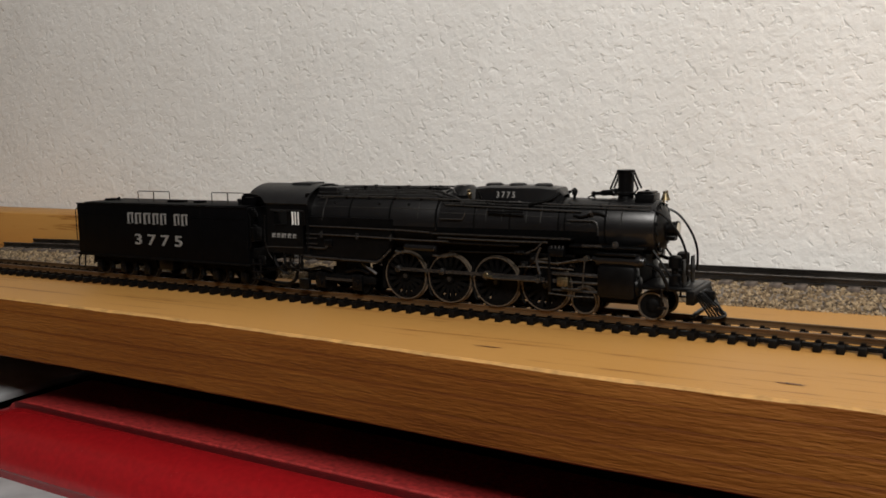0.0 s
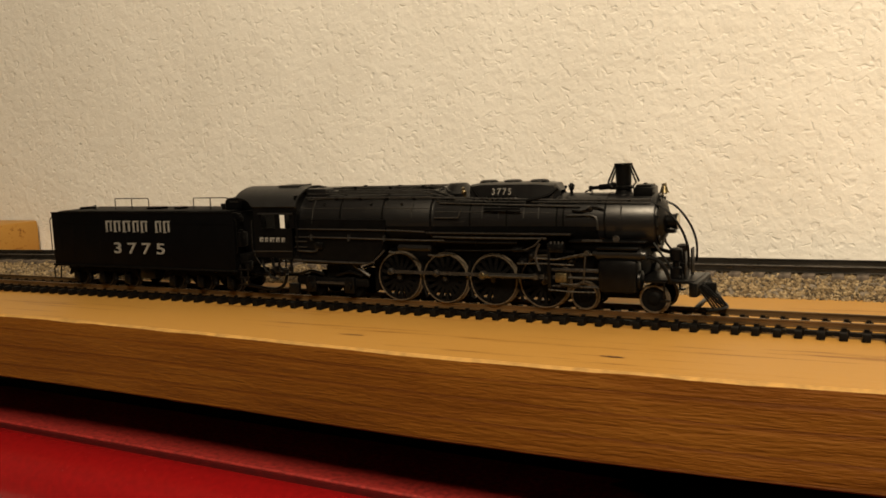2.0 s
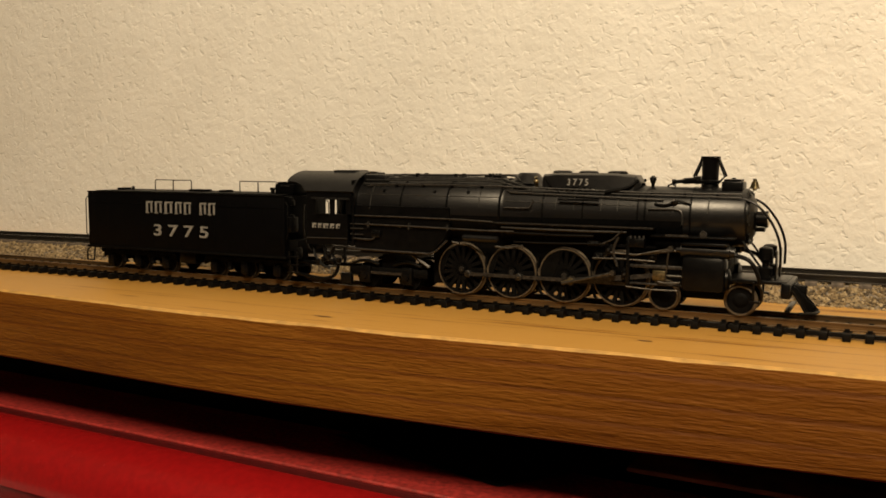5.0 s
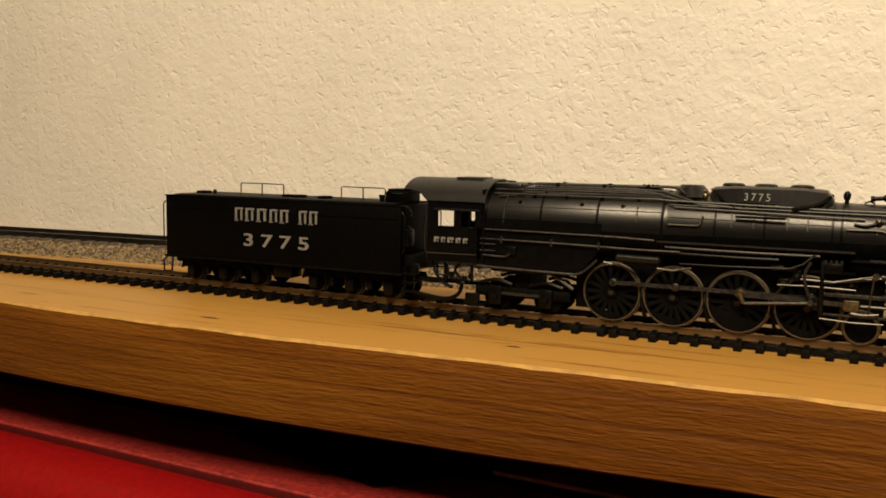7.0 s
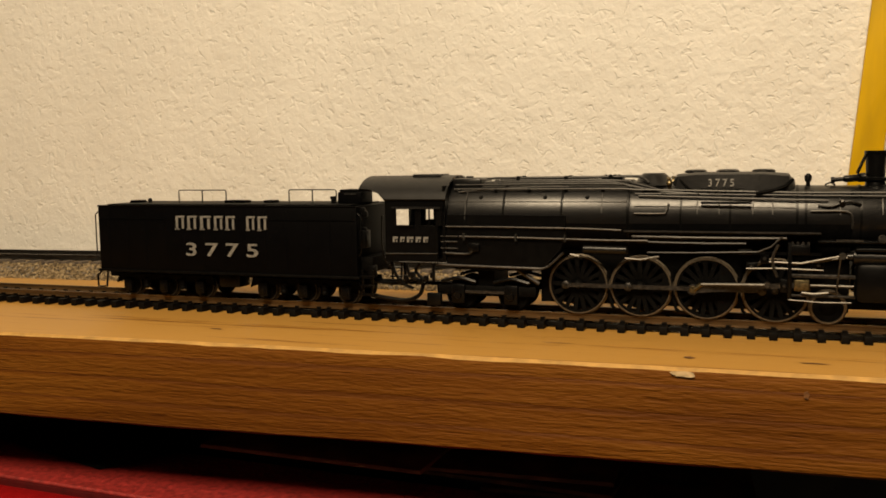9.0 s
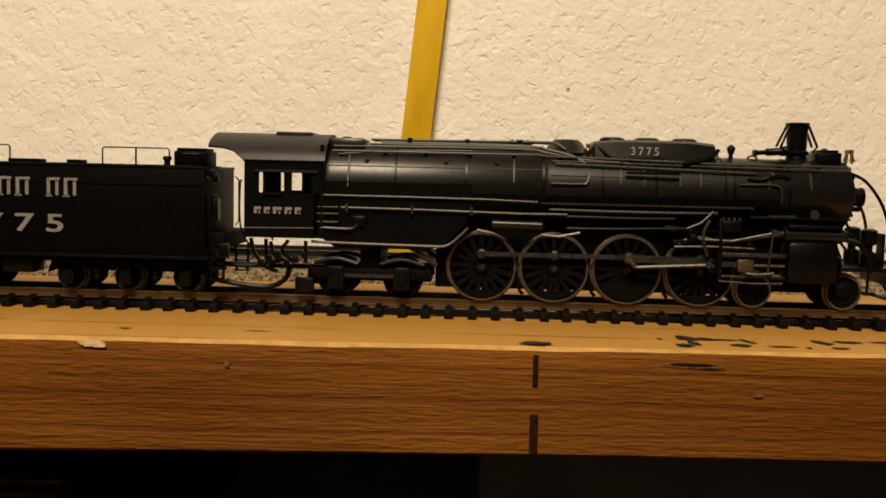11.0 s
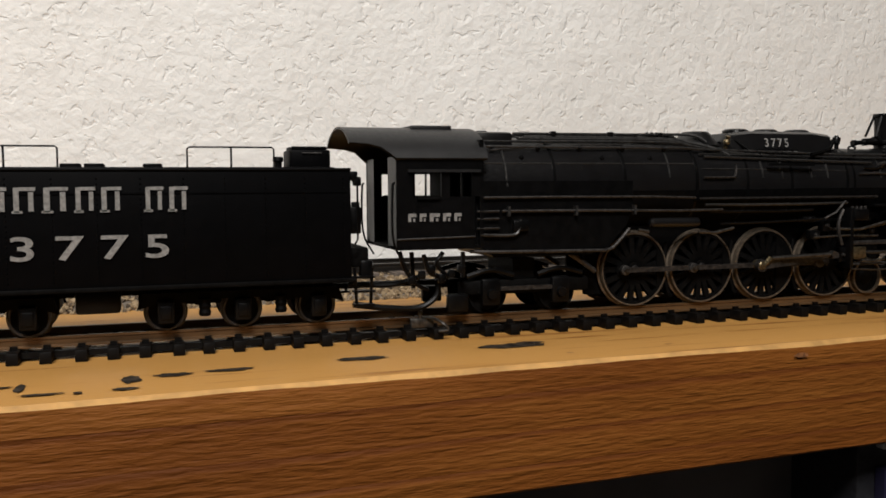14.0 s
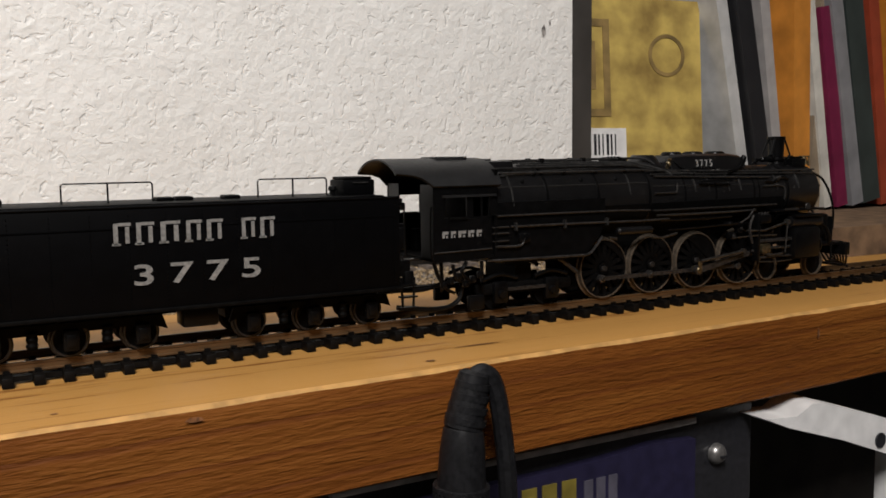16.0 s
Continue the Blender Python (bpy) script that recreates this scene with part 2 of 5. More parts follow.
def box(bm, x0, x1, y0, y1, z0, z1, bevel=0.0, m=None):
    vs = [bm.verts.new((x, y, z)) for x in (x0, x1) for y in (y0, y1) for z in (z0, z1)]
    fs = [bm.faces.new([vs[i] for i in q]) for q in ((0, 1, 3, 2), (4, 6, 7, 5), (0, 4, 5, 1), (2, 3, 7, 6), (0, 2, 6, 4), (1, 5, 7, 3))]
    if m is not None:
        for v in vs:
            v.co = m @ v.co
    if bevel:
        es = {e for f in fs for e in f.edges}
        bmesh.ops.bevel(bm, geom=list(es), offset=bevel, segments=2, profile=0.5, affect="EDGES")
    return bm


def B(*a, **k):
    return box(bmesh.new(), *a, **k)


def frame_of(p0, p1):
    p0, p1 = Vector(p0), Vector(p1)
    q = (p1 - p0).to_track_quat("Z", "Y").to_matrix().to_4x4()
    return Matrix.Translation(p0) @ q, (p1 - p0).length


def lathe(bm, p0, p1, profile, seg=20, caps=True):
    """profile: (share of the way from p0 to p1, radius)."""
    m, length = frame_of(p0, p1)
    rings = []
    for s, r in profile:
        rings.append([bm.verts.new(m @ Vector((r * math.cos(2 * math.pi * i / seg), r * math.sin(2 * math.pi * i / seg), s * length))) for i in range(seg)])
    for a, b in zip(rings, rings[1:]):
        for i in range(seg):
            bm.faces.new((a[i], a[(i + 1) % seg], b[(i + 1) % seg], b[i]))
    if caps:
        bm.faces.new(rings[0][::-1])
        bm.faces.new(rings[-1])
    return bm


def cyl(bm, p0, p1, r, seg=14):
    return lathe(bm, p0, p1, [(0, r), (1, r)], seg)


def ring(bm, c, axis, r0, r1, w, seg=40):
    """A ring with a square section round the axis."""
    m, _ = frame_of(c, Vector(c) + Vector(axis))
    prof = [(r0, -w / 2), (r1, -w / 2), (r1, w / 2), (r0, w / 2)]
    rows = [[bm.verts.new(m @ Vector((r * math.cos(2 * math.pi * i / seg), r * math.sin(2 * math.pi * i / seg), h))) for r, h in prof] for i in range(seg)]
    for i in range(seg):
        a, b = rows[i], rows[(i + 1) % seg]
        for k in range(4):
            bm.faces.new((a[k], a[(k + 1) % 4], b[(k + 1) % 4], b[k]))
    return bm


def smooth_line(points, n=6):
    p = [Vector(q) for q in points]
    p = [2 * p[0] - p[1]] + p + [2 * p[-1] - p[-2]]
    out = []
    for i in range(1, len(p) - 2):
        for k in range(n):
            t = k / n
            a, b, c, d = p[i - 1:i + 3]
            out.append(0.5 * ((2 * b) + (c - a) * t + (2 * a - 5 * b + 4 * c - d) * t * t + (3 * b - a - 3 * c + d) * t ** 3))
    return out + [p[-2]]


def pipe(bm, points, r, seg=7, curve=0):
    pts = smooth_line(points, curve) if curve else [Vector(q) for q in points]
    rings, up = [], None
    for i, p in enumerate(pts):
        d = (pts[min(i + 1, len(pts) - 1)] - pts[max(i - 1, 0)]).normalized()
        if up is None:
            up = Vector((0, 0, 1)) if abs(d.z) < 0.9 else Vector((1, 0, 0))
        side = d.cross(up).normalized()
        up = side.cross(d).normalized()
        rings.append([bm.verts.new(p + r * (math.cos(2 * math.pi * k / seg) * side + math.sin(2 * math.pi * k / seg) * up)) for k in range(seg)])
    for a, b in zip(rings, rings[1:]):
        for k in range(seg):
            bm.faces.new((a[k], a[(k + 1) % seg], b[(k + 1) % seg], b[k]))
    bm.faces.new(rings[0][::-1])
    bm.faces.new(rings[-1])
    return bm


def P(points, r, seg=7, curve=0):
    return pipe(bmesh.new(), points, r, seg, curve)


def prism(bm, outline, y0, y1):
    """A plate: an outline in x and z, from y0 to y1."""
    a = [bm.verts.new((x, y0, z)) for x, z in outline]
    b = [bm.verts.new((x, y1, z)) for x, z in outline]
    n = len(a)
    bm.faces.new(a)
    bm.faces.new(b[::-1])
    for i in range(n):
        bm.faces.new((a[i], a[(i + 1) % n], b[(i + 1) % n], b[i]))
    return bm


def sheet(bm, rows):
    """Quads over rows of points."""
    vs = [[bm.verts.new(p) for p in r] for r in rows]
    for a, b in zip(vs, vs[1:]):
        for i in range(len(a) - 1):
            bm.faces.new((a[i], a[i + 1], b[i + 1], b[i]))
    return bm


def text_mesh(word, width, height, depth):
    """Flat letters of the built-in font as a mesh: x to the right, z up, facing -y, fitted to the size."""
    cu = bpy.data.curves.new("lettering", "FONT")
    cu.body, cu.extrude, cu.resolution_u, cu.space_character = word, 0.01, 4, 1.5
    cu.offset = 0.012
    ob = bpy.data.objects.new("lettering", cu)
    scene.collection.objects.link(ob)
    bpy.context.view_layer.update()
    me = bpy.data.meshes.new_from_object(ob.evaluated_get(bpy.context.evaluated_depsgraph_get()))
    bpy.data.objects.remove(ob)
    xs, ys = [v.co.x for v in me.vertices], [v.co.y for v in me.vertices]
    kx, ky = width / (max(xs) - min(xs)), height / (max(ys) - min(ys))
    x0, y0 = min(xs), min(ys)
    bm = bmesh.new()
    bm.from_mesh(me)
    for v in bm.verts:
        v.co = ((v.co.x - x0) * kx, -depth if v.co.z > 0 else 0.0, (v.co.y - y0) * ky)
    return bm


# ---------------------------------------------------------------- the room
WALL_Y, WALL_END = 0.1388, 1.135
BOARD_TOP = -0.0062


def front_edge(x):
    if x > 0.4:
        return -0.0926 + 0.0343 * (x - 0.4)
    u = np.array([x - 0.04, x - 0.02, x, x + 0.02, x + 0.04])
    wavy = np.interp(u, [-0.9, -0.2, -0.1, 0.0, 0.1, 0.2, 0.3, 0.4, 0.6], [-0.085, -0.087, -0.0885, -0.0925, -0.0995, -0.1015, -0.0970, -0.0926, -0.0857])
    return float(wavy.mean())


wall = thing("wall_north", B(-1.5, WALL_END, WALL_Y, WALL_Y + 0.12, -0.9, 1.5), M_WALL, "white painted wall with lumpy plaster texture", "wall", kind="structure")
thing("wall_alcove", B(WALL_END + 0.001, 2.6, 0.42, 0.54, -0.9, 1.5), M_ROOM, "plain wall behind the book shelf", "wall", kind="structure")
# south, west and east walls and the floor are unseen; they limit fill light
thing("wall_south", B(-1.5, 2.6, -2.3, -2.2, -0.9, 1.5), M_ROOM, "unseen room wall, toned dark to hold back fill light", "wall", kind="structure")
thing("wall_west", B(-1.6, -1.502, -2.2, 0.54, -0.9, 1.5), M_ROOM, "unseen room wall, toned dark to hold back fill light", "wall", kind="structure")
thing("wall_east", B(2.602, 2.7, -2.2, 0.54, -0.9, 1.5), M_ROOM, "unseen room wall, toned dark to hold back fill light", "wall", kind="structure")
# unseen ceiling, added as a bright surface for the engine to mirror
thing("ceiling", B(-1.6, 2.7, -2.3, 0.54, 1.502, 1.6), M_CEILING, "unseen white ceiling that reflects in the boiler top", "ceiling", kind="structure")
thing("floor", B(-1.6, 2.7, -2.3, 0.54, -1.0, -0.902), M_FLOOR, "unseen floor, toned dark to hold back bounced light", "floor", kind="structure")

M_SCUFF = mat("grey_scuff", (0.30, 0.28, 0.26), 0.7, vary=0.3, scale=300)
for sx, sz, sw, sh, seed in ((1.1147, 0.1264, 0.0035, 0.0075, 3), (1.1187, 0.1310, 0.0016, 0.0030, 4), (0.6416, 0.0870, 0.0020, 0.0016, 5)):
    rs = random.Random(seed)
    bm = bmesh.new()
    bm.faces.new([bm.verts.new((sx + sw / 2 * math.cos(a * 0.524) * rs.uniform(0.6, 1.1), WALL_Y - 0.0005, sz + sh / 2 * math.sin(a * 0.524) * rs.uniform(0.6, 1.1))) for a in range(12)])
    part("scuff", bm, M_SCUFF, wall, "grey scuff on the paint")

# ---------------------------------------------------------------- the board that carries the tracks
board = base("layout_board", "long pine board with planed top and rough-sawn front edge", "board")
X0, X1, NX = -0.9, 1.7, 420


def rough(x, k, a):
    return a * (noise.noise((x * 60, k * 7.3, 0.4)) + 0.5 * noise.noise((x * 190, k * 3.1, 2.4)))


rows = []
for i in range(NX + 1):
    x = X0 + (X1 - X0) * i / NX
    yf = front_edge(x)
    rows.append([(x, WALL_Y - 0.002, BOARD_TOP), (x, -0.018, BOARD_TOP), (x, -0.040, BOARD_TOP + 0.0013), (x, yf + 0.012, -0.0022),
                 (x, yf + 0.0022 + rough(x, 1, 0.0003), -0.0017)])
part("board_top", sheet(bmesh.new(), rows), M_PINE, board, "planed pale pine surface")
# front edge: sawn relief, colour darkened for weaker light than on the top
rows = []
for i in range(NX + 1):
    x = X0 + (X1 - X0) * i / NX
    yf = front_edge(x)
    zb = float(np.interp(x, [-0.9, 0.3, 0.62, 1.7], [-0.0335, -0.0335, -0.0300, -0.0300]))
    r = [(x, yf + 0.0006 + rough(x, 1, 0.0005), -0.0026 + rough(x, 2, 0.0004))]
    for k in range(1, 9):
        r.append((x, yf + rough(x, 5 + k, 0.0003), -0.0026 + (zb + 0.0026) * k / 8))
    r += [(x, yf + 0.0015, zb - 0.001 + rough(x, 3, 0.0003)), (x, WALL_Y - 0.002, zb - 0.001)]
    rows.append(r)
part("board_front", sheet(bmesh.new(), rows), M_SAWN_SHADED, board, "rough-sawn front edge, its brown darkened as the less lit side")

# narrow strip on the arris: wear and highlight line in one colour
rows = []
for i in range(NX + 1):
    x = X0 + (X1 - X0) * i / NX
    yf = front_edge(x)
    rows.append([(x, yf + 0.0022 + rough(x, 1, 0.0003), -0.0017), (x, yf + 0.0006 + rough(x, 1, 0.0005), -0.0026 + rough(x, 2, 0.0004))])
part("worn_edge_highlight", sheet(bmesh.new(), rows), M_ARRIS, board, "worn upper edge, paler in colour for its highlight line")


def blot(name, material, x, y, length, width, seed, on_front=False):
    """A stain or knot, a thin uneven patch on the board's top or front."""
    rnd = random.Random(seed)
    bm = bmesh.new()
    n = 18
    pts = []
    for i in range(n):
        a = 2 * math.pi * i / n
        k = 0.75 + 0.45 * rnd.random()
        pts.append((math.cos(a) * length / 2 * k, math.sin(a) * width / 2 * k))
    if on_front:
        vs = [bm.verts.new((x + p, front_edge(x) - 0.0005, y + q)) for p, q in pts]
    else:
        yf = front_edge(x)

        def top(yy):
            if yy > -0.018:
                return BOARD_TOP
            if yy > -0.04:
                return BOARD_TOP + 0.0013 * (-0.018 - yy) / 0.022
            return BOARD_TOP + 0.0013 + (0.0040 - 0.0013) * (-0.04 - yy) / (-0.04 - yf - 0.012)
        vs = [bm.verts.new((x + p, y + q, top(y + q) + 0.00025)) for p, q in pts]
    bm.faces.new(vs)
    me_ob = part(name, bm, material, board)
    return me_ob


STAINS = [(0.6596, -0.0528, 0.0050, 0.0165), (0.6650, -0.0542, 0.0040, 0.0100), (0.6583, -0.0679, 0.0024, 0.0110), (0.6544, -0.0738, 0.0045, 0.0076), (0.6762, -0.0583, 0.0020, 0.0148), (0.6707, -0.0708, 0.0052, 0.0068),
          (0.6816, -0.0713, 0.0075, 0.0030), (0.6982, -0.0557, 0.0042, 0.0149), (0.6976, -0.0717, 0.0052, 0.0038), (0.7075, -0.0523, 0.0085, 0.0070), (0.6699, -0.0551, 0.0088, 0.0036), (0.6885, -0.0727, 0.0016, 0.0031),
          (0.6510, -0.0568, 0.0016, 0.0034), (0.7200, -0.0500, 0.0110, 0.0060), (0.7530, -0.0450, 0.0120, 0.0085), (0.7960, -0.0385, 0.0150, 0.0100), (0.8030, -0.0340, 0.0080, 0.0050), (0.6130, -0.0790, 0.0080, 0.0080)]
for k, (x, y, a, b) in enumerate(STAINS):
    blot("paint_stain", M_STAIN, x, y, a * 1.1, b, k)
KNOTS = [(0.183, -0.077, 0.010, 0.0022), (0.313, -0.062, 0.006, 0.002), (0.497, -0.068, 0.004, 0.004), (0.535, -0.066, 0.010, 0.0018), (0.931, -0.062, 0.0035, 0.003),
         (0.800, -0.066, 0.002, 0.0015), (0.83, -0.062, 0.002, 0.0015), (0.96, -0.040, 0.02, 0.0015), (0.45, -0.05, 0.012, 0.0012), (0.07, -0.072, 0.014, 0.0014)]
for k, (x, y, a, b) in enumerate(KNOTS):
    blot("knot", M_KNOT, x, y, a, b, 40 + k)
FRONT_KNOTS = [(0.532, -0.0075, 0.0016, 0.0026), (0.654, -0.0055, 0.020, 0.0011), (0.672, -0.013, 0.003, 0.0010), (0.859, -0.0045, 0.0045, 0.0013), (1.09, -0.010, 0.0012, 0.004)]
for k, (x, z, a, b) in enumerate(FRONT_KNOTS):
    blot("knot", M_KNOT, x, z, a, b, 70 + k, True)
blot("split", M_CRACK, 0.6535, -0.0052, 0.013, 0.0011, 93, True)
blot("split_chip", M_PALE, 0.497, -0.0032, 0.008, 0.0018, 90, True)
for z0, z1, w in ((-0.0115, -0.0035, 0.0007), (-0.0300, -0.0195, 0.0011)):
    yf = front_edge(0.613)
    part("marker_line", B(0.613 - w, 0.613 + w, yf - 0.0007, yf - 0.0003, z0, z1), M_CRACK, board, "dark marker stroke")

# ---------------------------------------------------------------- tracks


def rail_profile(h, head, foot, web):
    return [(-foot / 2, 0), (foot / 2, 0), (foot / 2, h * 0.1), (web / 2, h * 0.2), (web / 2, h * 0.68), (head / 2, h * 0.76), (head / 2, h * 0.97), (head * 0.36, h),
            (-head * 0.36, h), (-head / 2, h * 0.97), (-head / 2, h * 0.76), (-web / 2, h * 0.68), (-web / 2, h * 0.2), (-foot / 2, h * 0.1)]


def rail(points, h, head, foot, web):
    bm = bmesh.new()
    prof = rail_profile(h, head, foot, web)
    rings = [[bm.verts.new((x, y + p, z + q)) for p, q in prof] for x, y, z in points]
    n = len(prof)
    for a, b in zip(rings, rings[1:]):
        for k in range(n):
            bm.faces.new((a[k], a[(k + 1) % n], b[(k + 1) % n], b[k]))
    bm.faces.new(rings[0][::-1])
    bm.faces.new(rings[-1])
    return bm


RAIL_Z = 0.0
front_track = base("model_track", "model railway track of brown rails on black plastic ties", "track")
for side in (-1, 1):
    part("rail", rail([(X0, side * 0.0087, -0.0027), (X1, side * 0.0087, -0.0027)], 0.0027, 0.0012, 0.0028, 0.0006), M_RAIL, front_track, "brown weathered steel rail")
tie_mesh = None
TIE = 0.0081
for i in range(235):
    x = -0.40 + i * TIE + (0.003 if abs(i - 90) < 1 else 0)
    if tie_mesh is None:
        bm = bmesh.new()
        box(bm, -0.0015, 0.0015, -0.0152, 0.0152, 0.0, 0.0031, 0.0002)
        for side in (-1, 1):
            for o in (-0.0019, 0.0019):
                box(bm, -0.0009, 0.0009, side * 0.0087 + o - 0.0005, side * 0.0087 + o + 0.0005, 0.0031, 0.0042)
        tie_mesh = mesh_of("tie", bm, M_TIE)
    ob = new("tie", tie_mesh)
    ob.parent = front_track
    ob.location = (x, random.uniform(-0.0002, 0.0002), BOARD_TOP + 0.0001)
    ob.rotation_euler = (0, 0, random.uniform(-0.02, 0.02))
bm = bmesh.new()
for side in (-1, 1):
    box(bm, -0.40, 1.5, side * 0.0085 - 0.0013, side * 0.0085 + 0.0013, BOARD_TOP + 0.0008, BOARD_TOP + 0.0024)
part("tie_strip", bm, M_TIE, front_track)

# feed clip of bare wire on the rail
clip = base("rail_clip", "bare metal feed clip pushed on the near rail", "clip")
part("wire_loop", P([(0.7790, -0.0098, -0.0005), (0.7815, -0.0125, 0.0000), (0.7838, -0.0160, -0.0012), (0.7852, -0.0165, -0.0030), (0.7825, -0.0160, -0.0034)], 0.00045, 6, 5), M_STEEL, clip)
part("clip_plate", B(0.7755, 0.7825, -0.0112, -0.0096, -0.0030, -0.0003, 0.0002), M_STEEL, clip)
part("clip_post", lathe(bmesh.new(), (0.7785, -0.0105, -0.0010), (0.7785, -0.0105, 0.0022), [(0, 0.0006), (0.7, 0.0006), (0.75, 0.0009), (1, 0.0007)], 8), M_STEEL, clip)

# rear track, wider gauge, on a gravel bed; it leaves the wall towards the west


def rear_y(x):
    if x < 0.0:
        return 0.100 + 0.07 * x - 0.10 * x * x * (1 if x > -0.5 else 1)
    return 0.100 + 0.07 * min(x, 0.12) + 0.02 * (1 - math.exp(-max(0.0, x - 0.12) * 2))


RX0, RX1 = -0.40, 1.7
REAR_Z = 0.0056
bed = bmesh.new()
rows = []
for i in range(260):
    x = RX0 + (RX1 - RX0) * i / 259
    c = rear_y(x)
    rows.append([(x, c - 0.040 + rough(x, 21, 0.004), BOARD_TOP - 0.0005), (x, c - 0.032 + rough(x, 22, 0.002), -0.0028), (x, c - 0.026 + rough(x, 23, 0.002), -0.0002), (x, c - 0.019, 0.0010),
                 (x, c + 0.019, 0.0010), (x, max(c + 0.024, min(WALL_Y - 0.004, c + 0.028)), 0.0005), (x, min(WALL_Y - 0.003, c + 0.036), BOARD_TOP - 0.0005)])
gravel_bed = thing("ballast_bed", sheet(bed, rows), M_CORK, "grey-brown roadbed under the rear track", "roadbed", kind="structure")
rnd = random.Random(5)
verts, faces = [], []
for k in range(32000):
    x = rnd.uniform(-0.395, 1.25)
    c = rear_y(x)
    u = rnd.random()
    if u < 0.75:
        d = rnd.uniform(-0.042, -0.020)
    else:
        d = rnd.uniform(-0.02, 0.0)
    z = -0.0062 + (min(1.0, max(0.0, (d + 0.040) / 0.015))) * 0.0064
    if d > -0.02:
        z = 0.0010
    s = rnd.uniform(0.0008, 0.0017)
    o = len(verts)
    ax = [Vector((rnd.gauss(0, 1), rnd.gauss(0, 1), rnd.gauss(0, 1))).normalized() for _ in range(2)]
    a0, a1 = ax[0], ax[0].cross(ax[1]).normalized()
    a2 = a0.cross(a1)
    for v in (a0, -a0, a1, -a1, a2, -a2):
        q = Vector((x, c + d, z)) + v * s * rnd.uniform(0.6, 1.1)
        verts.append(tuple(q))
    for f in ((0, 2, 4), (2, 1, 4), (1, 3, 4), (3, 0, 4), (2, 0, 5), (1, 2, 5), (3, 1, 5), (0, 3, 5)):
        faces.append(tuple(o + i for i in f))
me = bpy.data.meshes.new("ballast_stones")
me.from_pydata(verts, [], faces)
M_STONE = bpy.data.materials.new("mixed_stone")
M_STONE.use_nodes = True
nt = M_STONE.node_tree
geo, ramp = nt.nodes.new("ShaderNodeNewGeometry"), nt.nodes.new("ShaderNodeValToRGB")
nt.links.new(geo.outputs["Random Per Island"], ramp.inputs[0])
nt.links.new(ramp.outputs[0], nt.nodes["Principled BSDF"].inputs["Base Color"])
nt.nodes["Principled BSDF"].inputs["Roughness"].default_value = 0.85
ramp.color_ramp.elements[0].color, ramp.color_ramp.elements[1].color = (0.045, 0.032, 0.02, 1), (0.36, 0.275, 0.165, 1)
ramp.color_ramp.elements.new(0.45).color = (0.175, 0.12, 0.062, 1)
me.materials.append(M_STONE)
tagged(new("ballast_stones", me), "tan and brown gravel ballast beside the rear track", "ballast", kind="stuff")

rear_track = base("rear_track", "wider model track of dark rails on brown wooden ties", "track")
for side in (-1, 1):
    pts = [(RX0 + (RX1 - RX0) * i / 80, rear_y(RX0 + (RX1 - RX0) * i / 80) + side * 0.0125, REAR_Z - 0.0035) for i in range(81)]
    part("rail", rail(pts, 0.0035, 0.0016, 0.003, 0.0008), M_RAIL_DARK, rear_track, "blackened steel rail")
rt = None
for i in range(171):
    x = RX0 + 0.005 + i * 0.0121
    if rt is None:
        rt = mesh_of("tie", box(bmesh.new(), -0.0028, 0.0028, -0.0235, 0.0215, 0.0, 0.0034, 0.0002), M_TIE_REAR)
    ob = new("tie", rt)
    ob.parent = rear_track
    ob.location = (x, rear_y(x) + random.uniform(-0.0012, 0.0012), -0.0010)
    ob.rotation_euler = (0, 0, random.uniform(-0.05, 0.05) + math.atan(rear_y(x + 0.01) * 100 - rear_y(x) * 100))

# plain timber block that ends the layout in the west
end_block = thing("timber_block", B(-0.88, -0.372, 0.092, WALL_Y - 0.004, BOARD_TOP + 0.0002, 0.0225, 0.002), M_PINE, "pale pine timber block standing on the board against the wall", "timber")

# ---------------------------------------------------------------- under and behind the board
# shelf and panels added to make the space under the board read black
thing("lower_shelf", B(-0.9, 1.7, -0.25, WALL_Y - 0.002, -0.175, -0.15), M_DARK, "added lower shelf, coloured dark for the shade under the board", "shelf", kind="structure")
thing("shade_panel_back", B(-0.9, 1.7, 0.03, 0.05, -0.149, -0.0325), M_DARK, "added dark panel standing for the shade under the board", "panel", kind="structure")
thing("shade_panel_side", B(1.70, 1.72, -0.25, WALL_Y - 0.002, -0.175, 0.0), M_DARK, "added dark side panel closing off the shaded space", "panel", kind="structure")

# red plastic case with a rounded front, a groove and a flat rear ledge
red_case = base("plastic_case", "dusty red plastic case with rounded lid and groove", "case", at=pose(-0.243, -0.0735, 0.0055, 0, 0, -2.2))
L = 0.74


def case_shell(outline):
    """A long hollow-looking moulding with slightly drawn-in ends: an outline in y and z, swept along x."""
    bm = bmesh.new()
    cols = [[(u, y * (1 - inset * 3), z - (inset if z > -0.12 else 0.0)) for y, z in outline]
            for u, inset in ((0.0, 0.012), (0.002, 0.007), (0.006, 0.003), (0.014, 0.0008), (0.03, 0.0), (L - 0.03, 0.0), (L - 0.004, 0.006), (L, 0.012))]
    sheet(bm, cols)
    bm.verts.ensure_lookup_table()
    n = len(outline)
    bm.faces.new(list(bm.verts)[:n])
    bm.faces.new(list(bm.verts)[-n:][::-1])
    return bm


